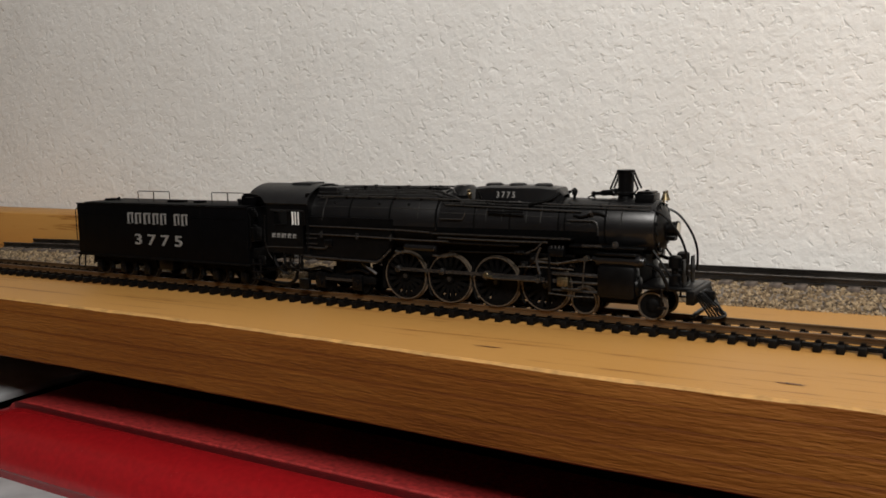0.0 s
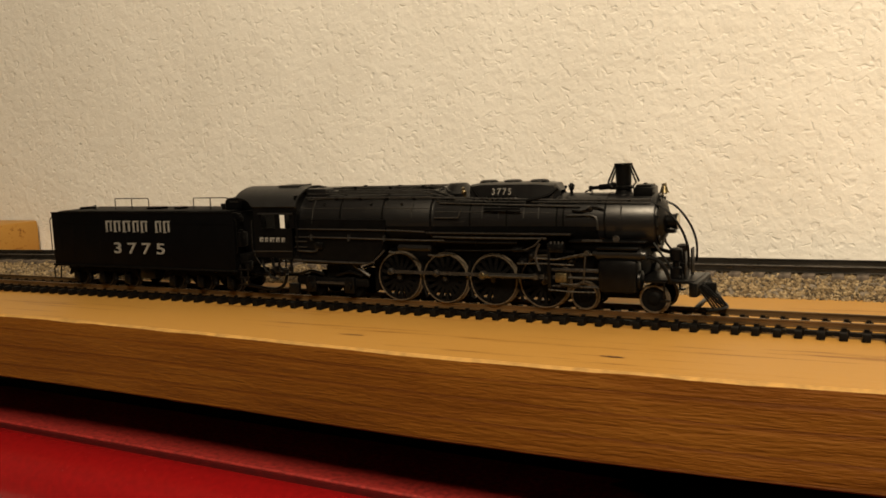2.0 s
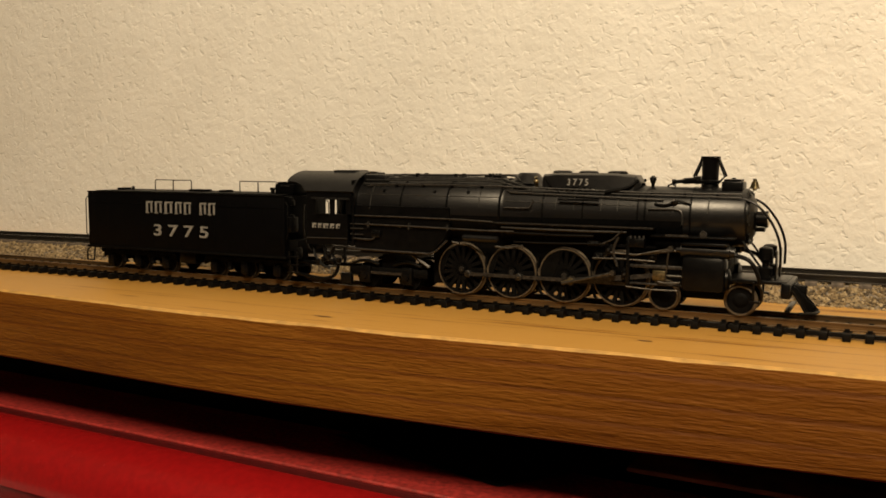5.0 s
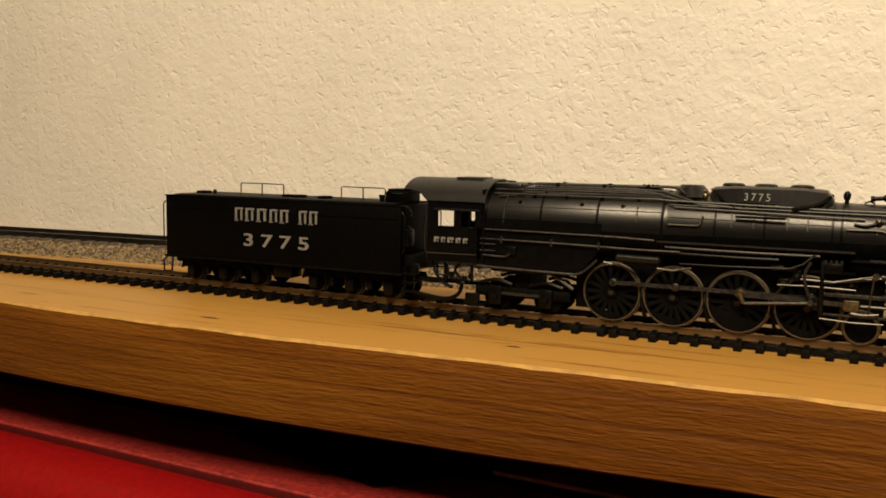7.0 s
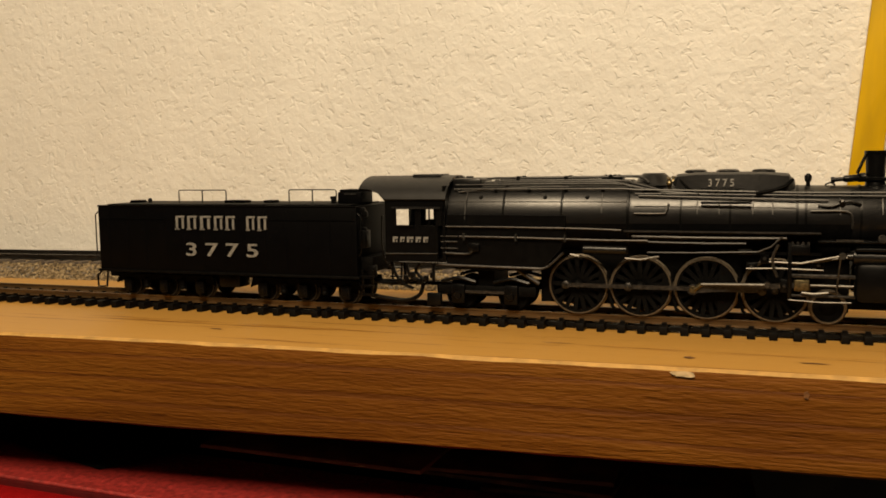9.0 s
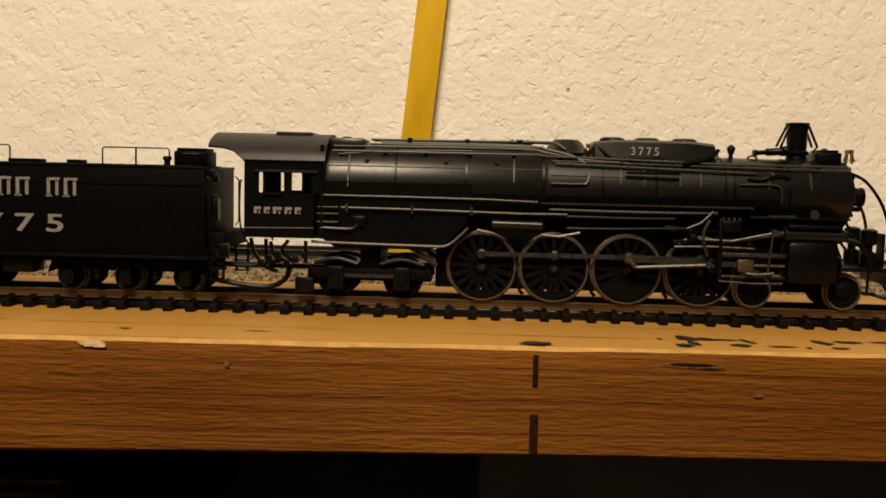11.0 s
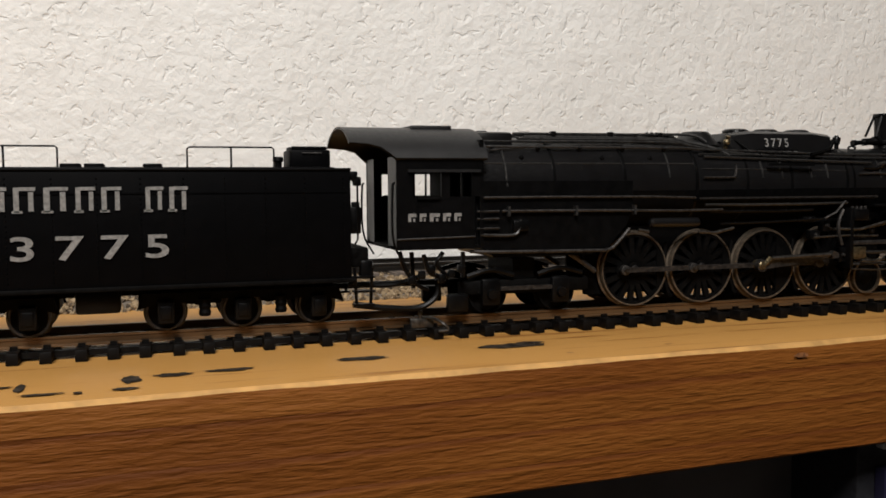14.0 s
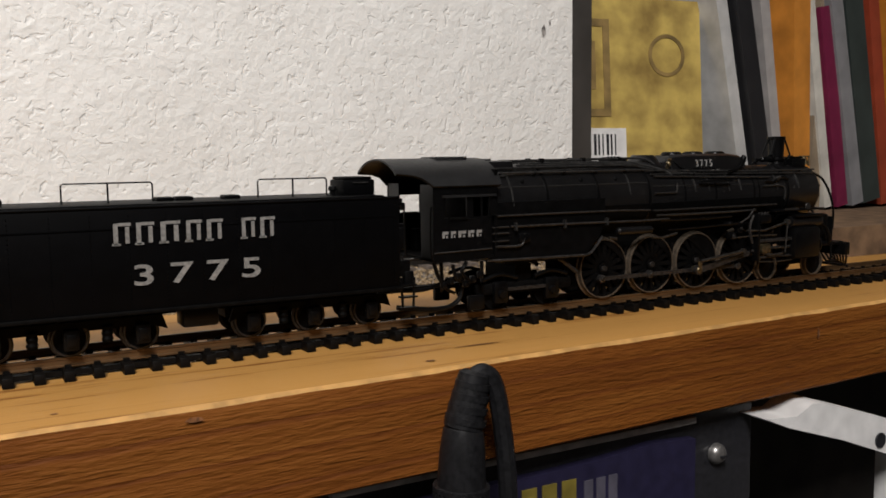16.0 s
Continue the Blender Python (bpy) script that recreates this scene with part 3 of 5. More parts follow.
part("case_body", case_shell([(-0.0012, -0.1540), (-0.0012, -0.0724), (-0.0018, -0.0716), (-0.0030, -0.0713), (-0.009, -0.0718), (-0.016, -0.0735), (-0.0225, -0.0768), (-0.0255, -0.0792),
                              (-0.0275, -0.0818), (-0.0305, -0.0880), (-0.0312, -0.0930), (-0.0290, -0.0965), (-0.0290, -0.1540)]), M_RED, red_case, "glossy red rounded front")
part("lid", case_shell([(0.05, -0.1540), (0.05, -0.0690), (0.0034, -0.0696), (0.0026, -0.0702), (0.0024, -0.1540)]), M_RED_DUST, red_case, "dusty red flat lid")
# strip added in the slot so the groove shows as a dark line
part("groove_shade_strip", B(0.012, L - 0.012, 0.0006, 0.0022, -0.0800, -0.0704, 0.0002), M_GROOVE_SHADE, red_case, "dark red strip added as the shade in the groove behind the front")

# papers and card
thing("notepad", B(-0.42, -0.02, -0.30, -0.098, -0.149, -0.0935, 0.001), M_PAPER, "thick pale grey notepad on the lower shelf", "notepad")
thing("grey_board", B(0, 0.28, 0, 0.155, 0, 0.004, 0.0005), M_PAPER, "grey board lying beside the red case", "board", at=pose(-0.530, -0.125, -0.0700, 1, 0, 0))
thing("wooden_prop", B(-0.52, -0.30, -0.06, 0.02, -0.149, -0.0712, 0.001), M_DARK, "dark block carrying the grey board", "block")
tri = bmesh.new()
a = [tri.verts.new(p) for p in ((0.174, -0.054, -0.0605), (0.2600, -0.0725, -0.0635), (0.335, -0.025, -0.050), (0.25, 0.0, -0.047))]
tri.faces.new(a)
bmesh.ops.solidify(tri, geom=list(tri.faces), thickness=0.0015)
thing("folded_sheet", tri, M_CASE, "dark folded sheet under the board", "sheet")
# stacked sheets; their dark brown includes the board's shade
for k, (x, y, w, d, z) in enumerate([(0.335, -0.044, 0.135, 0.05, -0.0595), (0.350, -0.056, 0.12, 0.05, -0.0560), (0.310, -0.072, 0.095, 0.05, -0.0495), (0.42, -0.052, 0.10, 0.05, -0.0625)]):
    thing("cardboard_sheet", B(0, w, 0, d, 0, 0.0016, 0.0002), M_CARD_SHADED, "sheet of brown cardboard under the board, coloured darker for the shade", "cardboard", group="cardboard under the board", at=pose(x, y, z, 0, 0, (-4, 3, -2, 5)[k]))
thing("grey_carton", B(0.60, 0.90, -0.035, 0.028, -0.149, -0.036, 0.001), mat("grey_carton", (0.13, 0.12, 0.115), 0.8, vary=0.1, scale=30), "plain grey carton on the lower shelf", "carton")

# black equipment box with a navy panel
unit = base("equipment_box", "black metal equipment box with navy front panel", "equipment")
part("case", B(0.892, 1.0645, -0.0620, 0.026, -0.149, -0.0335, 0.0010), M_CASE, unit)
bm = bmesh.new()
prism(bm, [(0.898, -0.140), (1.0325, -0.140), (1.0325, -0.0412), (1.0141, -0.0398), (0.9901, -0.0413), (0.9679, -0.0419), (0.9474, -0.0418), (0.898, -0.0416)], -0.0660, -0.0625)
part("front_panel", bm, M_PANEL, unit, "navy printed front panel")
part("top_lip", B(0.898, 1.0335, -0.0655, -0.0622, -0.0362, -0.0338, 0.0005), mat("grey_lip", (0.42, 0.40, 0.39), 0.4, 0.2), unit, "grey folded top lip")
part("screw", lathe(bmesh.new(), (1.0460, -0.0622, -0.0498), (1.0460, -0.0655, -0.0498), [(0, 0.0038), (0.4, 0.0037), (0.8, 0.0028), (1, 0.0012)], 20), M_BRIGHT, unit, "domed bright screw")
part("screw_slot", B(1.0450, 1.0485, -0.0662, -0.0655, -0.0506, -0.0499), M_CASE, unit)
for k in range(3):
    part("panel_print", B(0.9600 + 0.0076 * k, 0.9655 + 0.0076 * k, -0.0665, -0.0661, -0.0540, -0.0455), M_INK, unit, "yellow printed bar")
for k in range(3):
    part("panel_print", B(0.9840 + 0.0050 * k, 0.9875 + 0.0050 * k, -0.0665, -0.0661, -0.0560, -0.0470), M_INK_GREY, unit, "grey printed bar")

# cable connector standing in a socket before the board
plug = base("cable_connector", "black audio cable connector with ribbed sleeve and drooping cable", "connector", at=pose(0.9265, -0.0860, -0.0420, 0, 3, 0))
bm = bmesh.new()
lathe(bm, (0, 0, 0), (0, 0, 0.0275), [(0, 0.0071), (0.40, 0.0071), (0.41, 0.0066), (0.75, 0.0062), (0.95, 0.0055), (1, 0.0050)], 28)
part("sleeve", bm, M_RUBBER, plug)
for k in range(6):
    part("rib", ring(bmesh.new(), (0, 0, 0.0010 + 0.0019 * k), (0, 0, 1), 0.0068, 0.0077, 0.0010, 28), M_RUBBER, plug)
for k in range(30):
    a = 2 * math.pi * k / 30
    part("grip_ridge", B(-0.0004, 0.0004, -0.0077, -0.0070, 0.0005, 0.0112, m=Matrix.Rotation(a, 4, "Z")), M_RUBBER, plug)
part("strain_relief", lathe(bmesh.new(), (0, 0, 0.0270), (0.0030, 0, 0.0420), [(0, 0.0054), (0.3, 0.0052), (0.7, 0.0046), (0.95, 0.0042), (1, 0.0030)], 18), M_RUBBER, plug)
for k in range(4):
    part("relief_ring", ring(bmesh.new(), (0.0006 + 0.0006 * k, 0, 0.0290 + 0.0031 * k), (0.2, 0, 1), 0.0046 - 0.0002 * k, 0.0057 - 0.0003 * k, 0.0017, 20), M_RUBBER, plug)
part("cable", P([(0.0015, 0, 0.0390), (0.0050, -0.0006, 0.0415), (0.0085, -0.0012, 0.0380), (0.0112, -0.002, 0.0260), (0.0130, -0.003, 0.010), (0.0138, -0.003, -0.008), (0.013, 0.0, -0.045), (0.010, 0.02, -0.095)], 0.0026, 10, 6), M_RUBBER, plug, "smooth black cable")
part("socket", B(-0.0100, 0.0095, -0.0100, 0.0095, -0.1070, 0.0006, 0.0012), M_CASE, plug, "square black socket block")

# white plastic bracket
bm = bmesh.new()
prism(bm, [(1.058, -0.0365), (1.074, -0.0378), (1.082, -0.0343), (1.089, -0.0350), (1.118, -0.0440), (1.160, -0.058), (1.160, -0.072), (1.128, -0.0615), (1.100, -0.0510), (1.070, -0.0415)], -0.074, -0.058)
bracket = base("plastic_bracket", "white plastic bracket with a dark hole", "bracket")
part("bracket_arm", bm, M_WHITE, bracket)
part("bracket_hole", lathe(bmesh.new(), (1.1215, -0.0740, -0.0545), (1.1215, -0.0746, -0.0545), [(0, 0.0030), (1, 0.0030)], 16), M_CASE, bracket, "dark hole")
part("bracket_foot", B(1.140, 1.158, -0.073, -0.059, -0.1495, -0.064, 0.001), M_WHITE, bracket)

# yellow strip before the wall
yl = base("yellow_rule", "yellow lacquered wooden rule leaning on the wall", "ruler", at=pose(0.5600, 0.130, BOARD_TOP, -0.8, 5.6, 0))
part("rule_body", B(-0.0072, 0.0072, -0.002, 0.002, 0.0, 0.42, 0.0006), M_YELLOW, yl)

# ---------------------------------------------------------------- books behind the end of the wall
thing("book_shelf", B(WALL_END + 0.002, 2.4, 0.060, 0.415, -0.03, BOARD_TOP + 0.018), M_CARD, "brown wooden book shelf", "shelf", kind="structure")
SHELF = BOARD_TOP + 0.018


def book(x, y, thick, deep, high, colour, lean, turn, label, pages=True):
    m = mat("cover", colour, 0.5, vary=0.12, scale=40)
    ob = base("book", label, "book", at=pose(x, y, SHELF + abs(math.sin(radians(lean))) * thick, 0, lean, turn), group="books on the shelf")
    part("cover", B(0, 0.0012, 0, deep, 0, high), m, ob)
    part("cover", B(thick - 0.0012, thick, 0, deep, 0, high), m, ob)
    part("spine", B(0.0012, thick - 0.0012, 0, 0.0012, 0, high), m, ob)
    part("pages", B(0.0012, thick - 0.0012, 0.0012, deep - 0.002, 0.002, high - 0.002), M_PAPER, ob, "pale page block")
    return ob


# the yellow booklet shows its back cover
bk = base("booklet", "worn yellow booklet with barcode label", "book", at=pose(1.160, 0.196, SHELF, -4, 0, -9), group="books on the shelf")
m_y = mat("worn_yellow_cover", (0.46, 0.34, 0.085), 0.55, vary=0.18, scale=45, dark=(0.24, 0.16, 0.04))
part("cover", B(0, 0.122, 0, 0.001, 0, 0.150), m_y, bk)
part("pages", B(0.001, 0.121, 0.001, 0.008, 0.001, 0.149), M_PAPER, bk)
part("barcode_label", B(0.006, 0.060, -0.0006, -0.0001, 0.034, 0.062), M_WHITE, bk, "white barcode label")
for k in range(13):
    w = (0.0008, 0.0016, 0.0011)[k % 3]
    part("barcode_bar", B(0.0125 + k * 0.0032, 0.0125 + k * 0.0032 + w * 1.2, -0.0009, -0.0007, 0.044, 0.058), M_CASE, bk)
m_b = mat("brown_print", (0.23, 0.155, 0.05), 0.6, vary=0.2, scale=60)
for q in ((0.012, 0.016, 0.075, 0.135), (0.044, 0.049, 0.070, 0.135), (0.016, 0.044, 0.130, 0.135), (0.016, 0.044, 0.070, 0.075), (0.022, 0.038, 0.088, 0.120)):
    part("cover_print", B(q[0], q[1], -0.0006, -0.0001, q[2], q[3]), m_b, bk, "brown printed frame")
part("stamp", ring(bmesh.new(), (0.094, -0.0003, 0.112), (0, 1, 0), 0.012, 0.0145, 0.0006, 30), m_b, bk, "brown round stamp")
BOOKS = [(1.139, 0.150, 0.019, 0.30, (0.05, 0.045, 0.04), 0, "dark grey folder at the end of the wall"), (1.282, 0.170, 0.010, 0.30, (0.50, 0.50, 0.49), -12, "white book leaning on the shelf"), (1.296, 0.165, 0.014, 0.30, (0.015, 0.015, 0.017), -12, "black book leaning on the shelf"),
         (1.315, 0.168, 0.009, 0.29, (0.36, 0.34, 0.33), -9, "pale grey book on the shelf"), (1.328, 0.165, 0.017, 0.29, (0.55, 0.22, 0.03), -2, "orange book on the shelf"),
         (1.350, 0.170, 0.012, 0.26, (0.28, 0.22, 0.15), 3, "brown book on the shelf"), (1.366, 0.168, 0.009, 0.27, (0.60, 0.58, 0.52), -10, "white book leaning on the shelf"),
         (1.378, 0.166, 0.012, 0.15, (0.16, 0.012, 0.05), -10, "crimson book leaning on the shelf"), (1.393, 0.164, 0.013, 0.30, (0.22, 0.22, 0.23), -12, "grey book leaning on the shelf"),
         (1.409, 0.166, 0.020, 0.30, (0.035, 0.045, 0.042), -11, "dark green book leaning on the shelf"), (1.434, 0.168, 0.012, 0.31, (0.30, 0.05, 0.02), -9, "dark red book leaning on the shelf"),
         (1.449, 0.166, 0.015, 0.32, (0.52, 0.20, 0.02), -8, "orange book leaning on the shelf"), (1.468, 0.168, 0.018, 0.33, (0.45, 0.40, 0.03), -5, "yellow-green book on the shelf"),
         (1.49, 0.168, 0.022, 0.31, (0.05, 0.05, 0.06), -4, "black book on the shelf"), (1.516, 0.168, 0.02, 0.30, (0.4, 0.38, 0.33), -3, "pale book on the shelf")]
for x, y, th, h, col, lean, lab in BOOKS:
    book(x + (0.030 if x > 1.2 else 0.0), y, th, 0.17, h, col, lean, 0, lab)

# ---------------------------------------------------------------- the locomotive (x = 0 at its rearmost driving axle, z = 0 on the rails)
loco = base("steam_locomotive", "black model steam locomotive with four driving axles and white lettering", "locomotive")
AXIS = 0.0389
R_DRIVE, R_LEAD, R_TRAIL, R_TENDER, THROW = 0.0118, 0.0061, 0.0062, 0.0052, 0.0046
DRIVERS = [0.0, 0.0248, 0.0496, 0.0744]
LEADS, TRAILS = [0.0928, 0.1234], [-0.0501, -0.0273]
Z_CYL = 0.0150


def along(bm, profile, seg=40):
    """A body round the boiler's axis: (x, radius) pairs."""
    x0, x1 = profile[0][0], profile[-1][0]
    return lathe(bm, (x0, 0, AXIS), (x1, 0, AXIS), [((x - x0) / (x1 - x0), r) for x, r in profile], seg)


part("boiler", along(bmesh.new(), [(-0.054, 0.0146), (0.0195, 0.0146), (0.0205, 0.0141), (0.022, 0.0140), (0.070, 0.0126), (0.0815, 0.0122)]), M_BOILER, loco, "satin black riveted boiler")
part("smokebox", along(bmesh.new(), [(0.0815, 0.0123), (0.1236, 0.0119), (0.1243, 0.0115)]), M_BOILER, loco)
# added dark shell under the boiler: shades it and hides the board's warm reflection
bm = bmesh.new()
arc = [radians(188 + 164 * k / 20) for k in range(21)]
rows = []
for x, r in ((-0.0535, 0.01475), (0.0203, 0.01475), (0.0222, 0.01415), (0.0815, 0.01245), (0.1000, 0.01235)):
    rows.append([(x, r * math.cos(a), AXIS + r * math.sin(a)) for a in arc])
part("boiler_shade_shell", sheet(bm, rows), M_FRAME, loco, "dull black shell added to keep the boiler's underside dark")
for x in (-0.030, -0.006, 0.0200, 0.040, 0.058, 0.0815, 0.0845, 0.103):
    r = 0.0148 if x < 0.0201 else 0.0141 - (x - 0.022) * 0.03
    part("boiler_band", ring(bmesh.new(), (x, 0, AXIS), (1, 0, 0), r - 0.0006, max(r, 0.0122) + 0.00012, 0.0009, 40), M_BLACK, loco)
# firebox sides
bm = bmesh.new()
prism(bm, [(-0.056, 0.0215), (-0.050, 0.0175), (-0.018, 0.0175), (-0.0125, 0.0195), (-0.006, 0.0265), (-0.004, 0.0315), (-0.004, 0.040), (-0.056, 0.040)], -0.0158, 0.0158)
part("firebox", bm, M_BLACK, loco)
# smokebox front
bm = bmesh.new()
lathe(bm, (0.1241, 0, AXIS), (0.1275, 0, AXIS), [(0, 0.0108), (0.25, 0.0106), (0.5, 0.0085), (0.8, 0.0070), (1, 0.003)], 36)
part("smokebox_door", bm, M_BLACK, loco)
for k in range(14):
    a = 2 * math.pi * k / 14
    part("door_dog", B(0.1243, 0.1256, -0.0005, 0.0005, 0.0086, 0.0108, m=Matrix.Translation((0, 0, AXIS)) @ Matrix.Rotation(a, 4, "X")), M_BLACK, loco)
lamp = part("headlight", lathe(bmesh.new(), (0.1262, 0, 0.0385), (0.1318, 0, 0.0385), [(0, 0.0018), (0.15, 0.0030), (0.8, 0.0032), (0.85, 0.0035), (1, 0.0034)], 20), M_BLACK, loco)
part("lens", lathe(bmesh.new(), (0.1318, 0, 0.0385), (0.1323, 0, 0.0385), [(0, 0.0028), (0.6, 0.0022), (1, 0.0008)], 18), M_GLASS, lamp, "clear headlight lens")
part("headlight_bracket", B(0.1262, 0.1308, -0.0022, 0.0022, 0.0335, 0.0352, 0.0003), M_BLACK, loco)
bell = part("bell", lathe(bmesh.new(), (0.1262, -0.001, 0.0508), (0.1262, -0.001, 0.0545), [(0, 0.0022), (0.2, 0.0018), (0.7, 0.0012), (1, 0.0004)], 14), M_BRASS, loco, "small brass bell")
part("bell_yoke", P([(0.1262, -0.0035, 0.0500), (0.1262, -0.0035, 0.0545), (0.1262, 0.0015, 0.0545), (0.1262, 0.0015, 0.0500)], 0.0005, 6), M_BRASS, bell)

# chimney with its extension, braces and the pipe beside it
bm = bmesh.new()
lathe(bm, (0.1084, 0, 0.0495), (0.1084, 0, 0.0637), [(0, 0.0050), (0.06, 0.0046), (0.12, 0.0036), (0.2, 0.0034), (0.24, 0.0042), (0.30, 0.0042), (0.33, 0.0033), (0.9, 0.0036), (0.93, 0.0040), (1, 0.0040)], 24)
stack = part("chimney", bm, M_BLACK, loco, "black chimney with raised extension")
for s in (-1, 1):
    part("brace", P([(0.1084 + s * 0.0031, -0.0018, 0.0628), (0.1084 + s * 0.0062, -0.0025, 0.0555), (0.1084 + s * 0.0044, -0.0025, 0.0535)], 0.00045, 6), M_BLACK, stack)
    part("brace", P([(0.1084 + s * 0.0031, 0.0018, 0.0628), (0.1084 + s * 0.0062, 0.0025, 0.0555)], 0.00045, 6), M_BLACK, stack)
part("chimney_pipe", lathe(bmesh.new(), (0.0932, -0.001, 0.0530), (0.1050, -0.001, 0.0540), [(0, 0.0011), (0.12, 0.0011), (0.13, 0.0008), (0.35, 0.0008), (0.4, 0.0013), (0.75, 0.0013), (0.8, 0.0017), (1, 0.0017)], 12), M_BLACK, loco)
feed = part("feedwater_box", B(0.1138, 0.1222, -0.0052, 0.0052, 0.0495, 0.0536, 0.0005), M_BLACK, loco)
part("box_lid", B(0.1146, 0.1214, -0.0042, 0.0042, 0.0536, 0.0545, 0.0003), M_BLACK, feed)
part("lid_bolt", B(0.1172, 0.1186, -0.0012, 0.0012, 0.0545, 0.0551, 0.0002), M_BLACK, feed)

# sand box on top with its three lids, number plate and brass valve
bm = bmesh.new()
rows = []
for x, top, half in ((0.0362, 0.0530, 0.0040), (0.0378, 0.0557, 0.0068), (0.045, 0.0564, 0.0078), (0.070, 0.0564, 0.0078), (0.0785, 0.0556, 0.0066), (0.0808, 0.0525, 0.0036)):
    ring_pts = []
    for a in range(9):
        u = -1 + 2 * a / 8
        z = top if abs(u) < 0.8 else top - 0.0009
        ring_pts.append((x, u * half, z))
    rows.append([(x, -half * 1.15, 0.0488)] + ring_pts + [(x, half * 1.15, 0.0488)])
sheet(bm, rows)
sand = part("sand_box", bm, M_BOILER, loco, "long low sand box on the boiler")
for x in (0.0445, 0.0565, 0.0695):
    part("sand_lid", lathe(bmesh.new(), (x, 0, 0.0562), (x, 0, 0.0574), [(0, 0.0044), (0.6, 0.0042), (1, 0.0032)], 22), M_BLACK, sand)
tag = part("number_plate", B(0.0468, 0.0628, -0.0095, -0.0088, 0.0480, 0.0504, 0.0001), M_BLACK, loco)
bm = text_mesh("3775", 0.0094, 0.0030, 0.00025)
bmesh.ops.transform(bm, matrix=pose(0.0497, -0.0092, 0.0510, -14), verts=bm.verts)
part("dome_number", bm, M_LETTER, loco, "small white number 3775 on the dome side")
for k in range(6):
    part("plate_bolt", B(0.048 + k * 0.0026, 0.0493 + k * 0.0026, -0.00975, -0.0093, 0.0487, 0.0497), M_LETTER, tag)
for s in (-1, 1):
    part("sand_pipe", P([(0.039, s * 0.0068, 0.0535), (0.043, s * 0.0095, 0.0500), (0.047, s * 0.0112, 0.0478)], 0.0005, 6, 4), M_FRAME, loco)
    part("sand_pipe", P([(0.080, s * 0.0060, 0.0535), (0.076, s * 0.0090, 0.0505), (0.067, s * 0.0110, 0.0485)], 0.0007, 6, 4), M_FRAME, loco)
dome = part("steam_dome", lathe(bmesh.new(), (0.0285, 0, 0.0515), (0.0285, 0, 0.0562), [(0, 0.0085), (0.35, 0.0068), (0.75, 0.0056), (1, 0.0042)], 26), M_BOILER, loco, "low black steam dome")
part("safety_valves", B(0.0080, 0.0165, -0.0035, 0.0035, 0.0530, 0.0548, 0.0004), M_BLACK, loco)
for k in range(4):
    part("valve_knob", lathe(bmesh.new(), (0.0095 + 0.0018 * k, -0.001, 0.0546), (0.0095 + 0.0018 * k, -0.001, 0.0558), [(0, 0.0007), (1, 0.0005)], 8), M_BLACK, loco)
for s in (-1, 1):
    bm = bmesh.new()
    lathe(bm, (0.0352, s * 0.0075, 0.0505), (0.0352, s * 0.0090, 0.0545), [(0, 0.0008), (0.3, 0.0008), (0.4, 0.0012), (0.6, 0.0012), (0.75, 0.0006), (1, 0.0009)], 10)
    part("injector_valve", bm, M_BRASS, loco, "small brass valve")
bm = bmesh.new()
lathe(bm, (0.0853, -0.002, 0.0500), (0.0853, -0.002, 0.0556), [(0, 0.0009), (0.4, 0.0007), (0.5, 0.0012), (0.8, 0.0012), (1, 0.0006)], 10)
box(bm, 0.0840, 0.0866, -0.0026, -0.0014, 0.0535, 0.0549)
part("whistle", bm, M_BLACK, loco)
part("lifting_eye", P([(0.0915, -0.001, 0.0500), (0.0915, -0.001, 0.0515), (0.0930, -0.001, 0.0521), (0.0945, -0.001, 0.0515), (0.0945, -0.001, 0.0500)], 0.0004, 6), M_BLACK, loco)

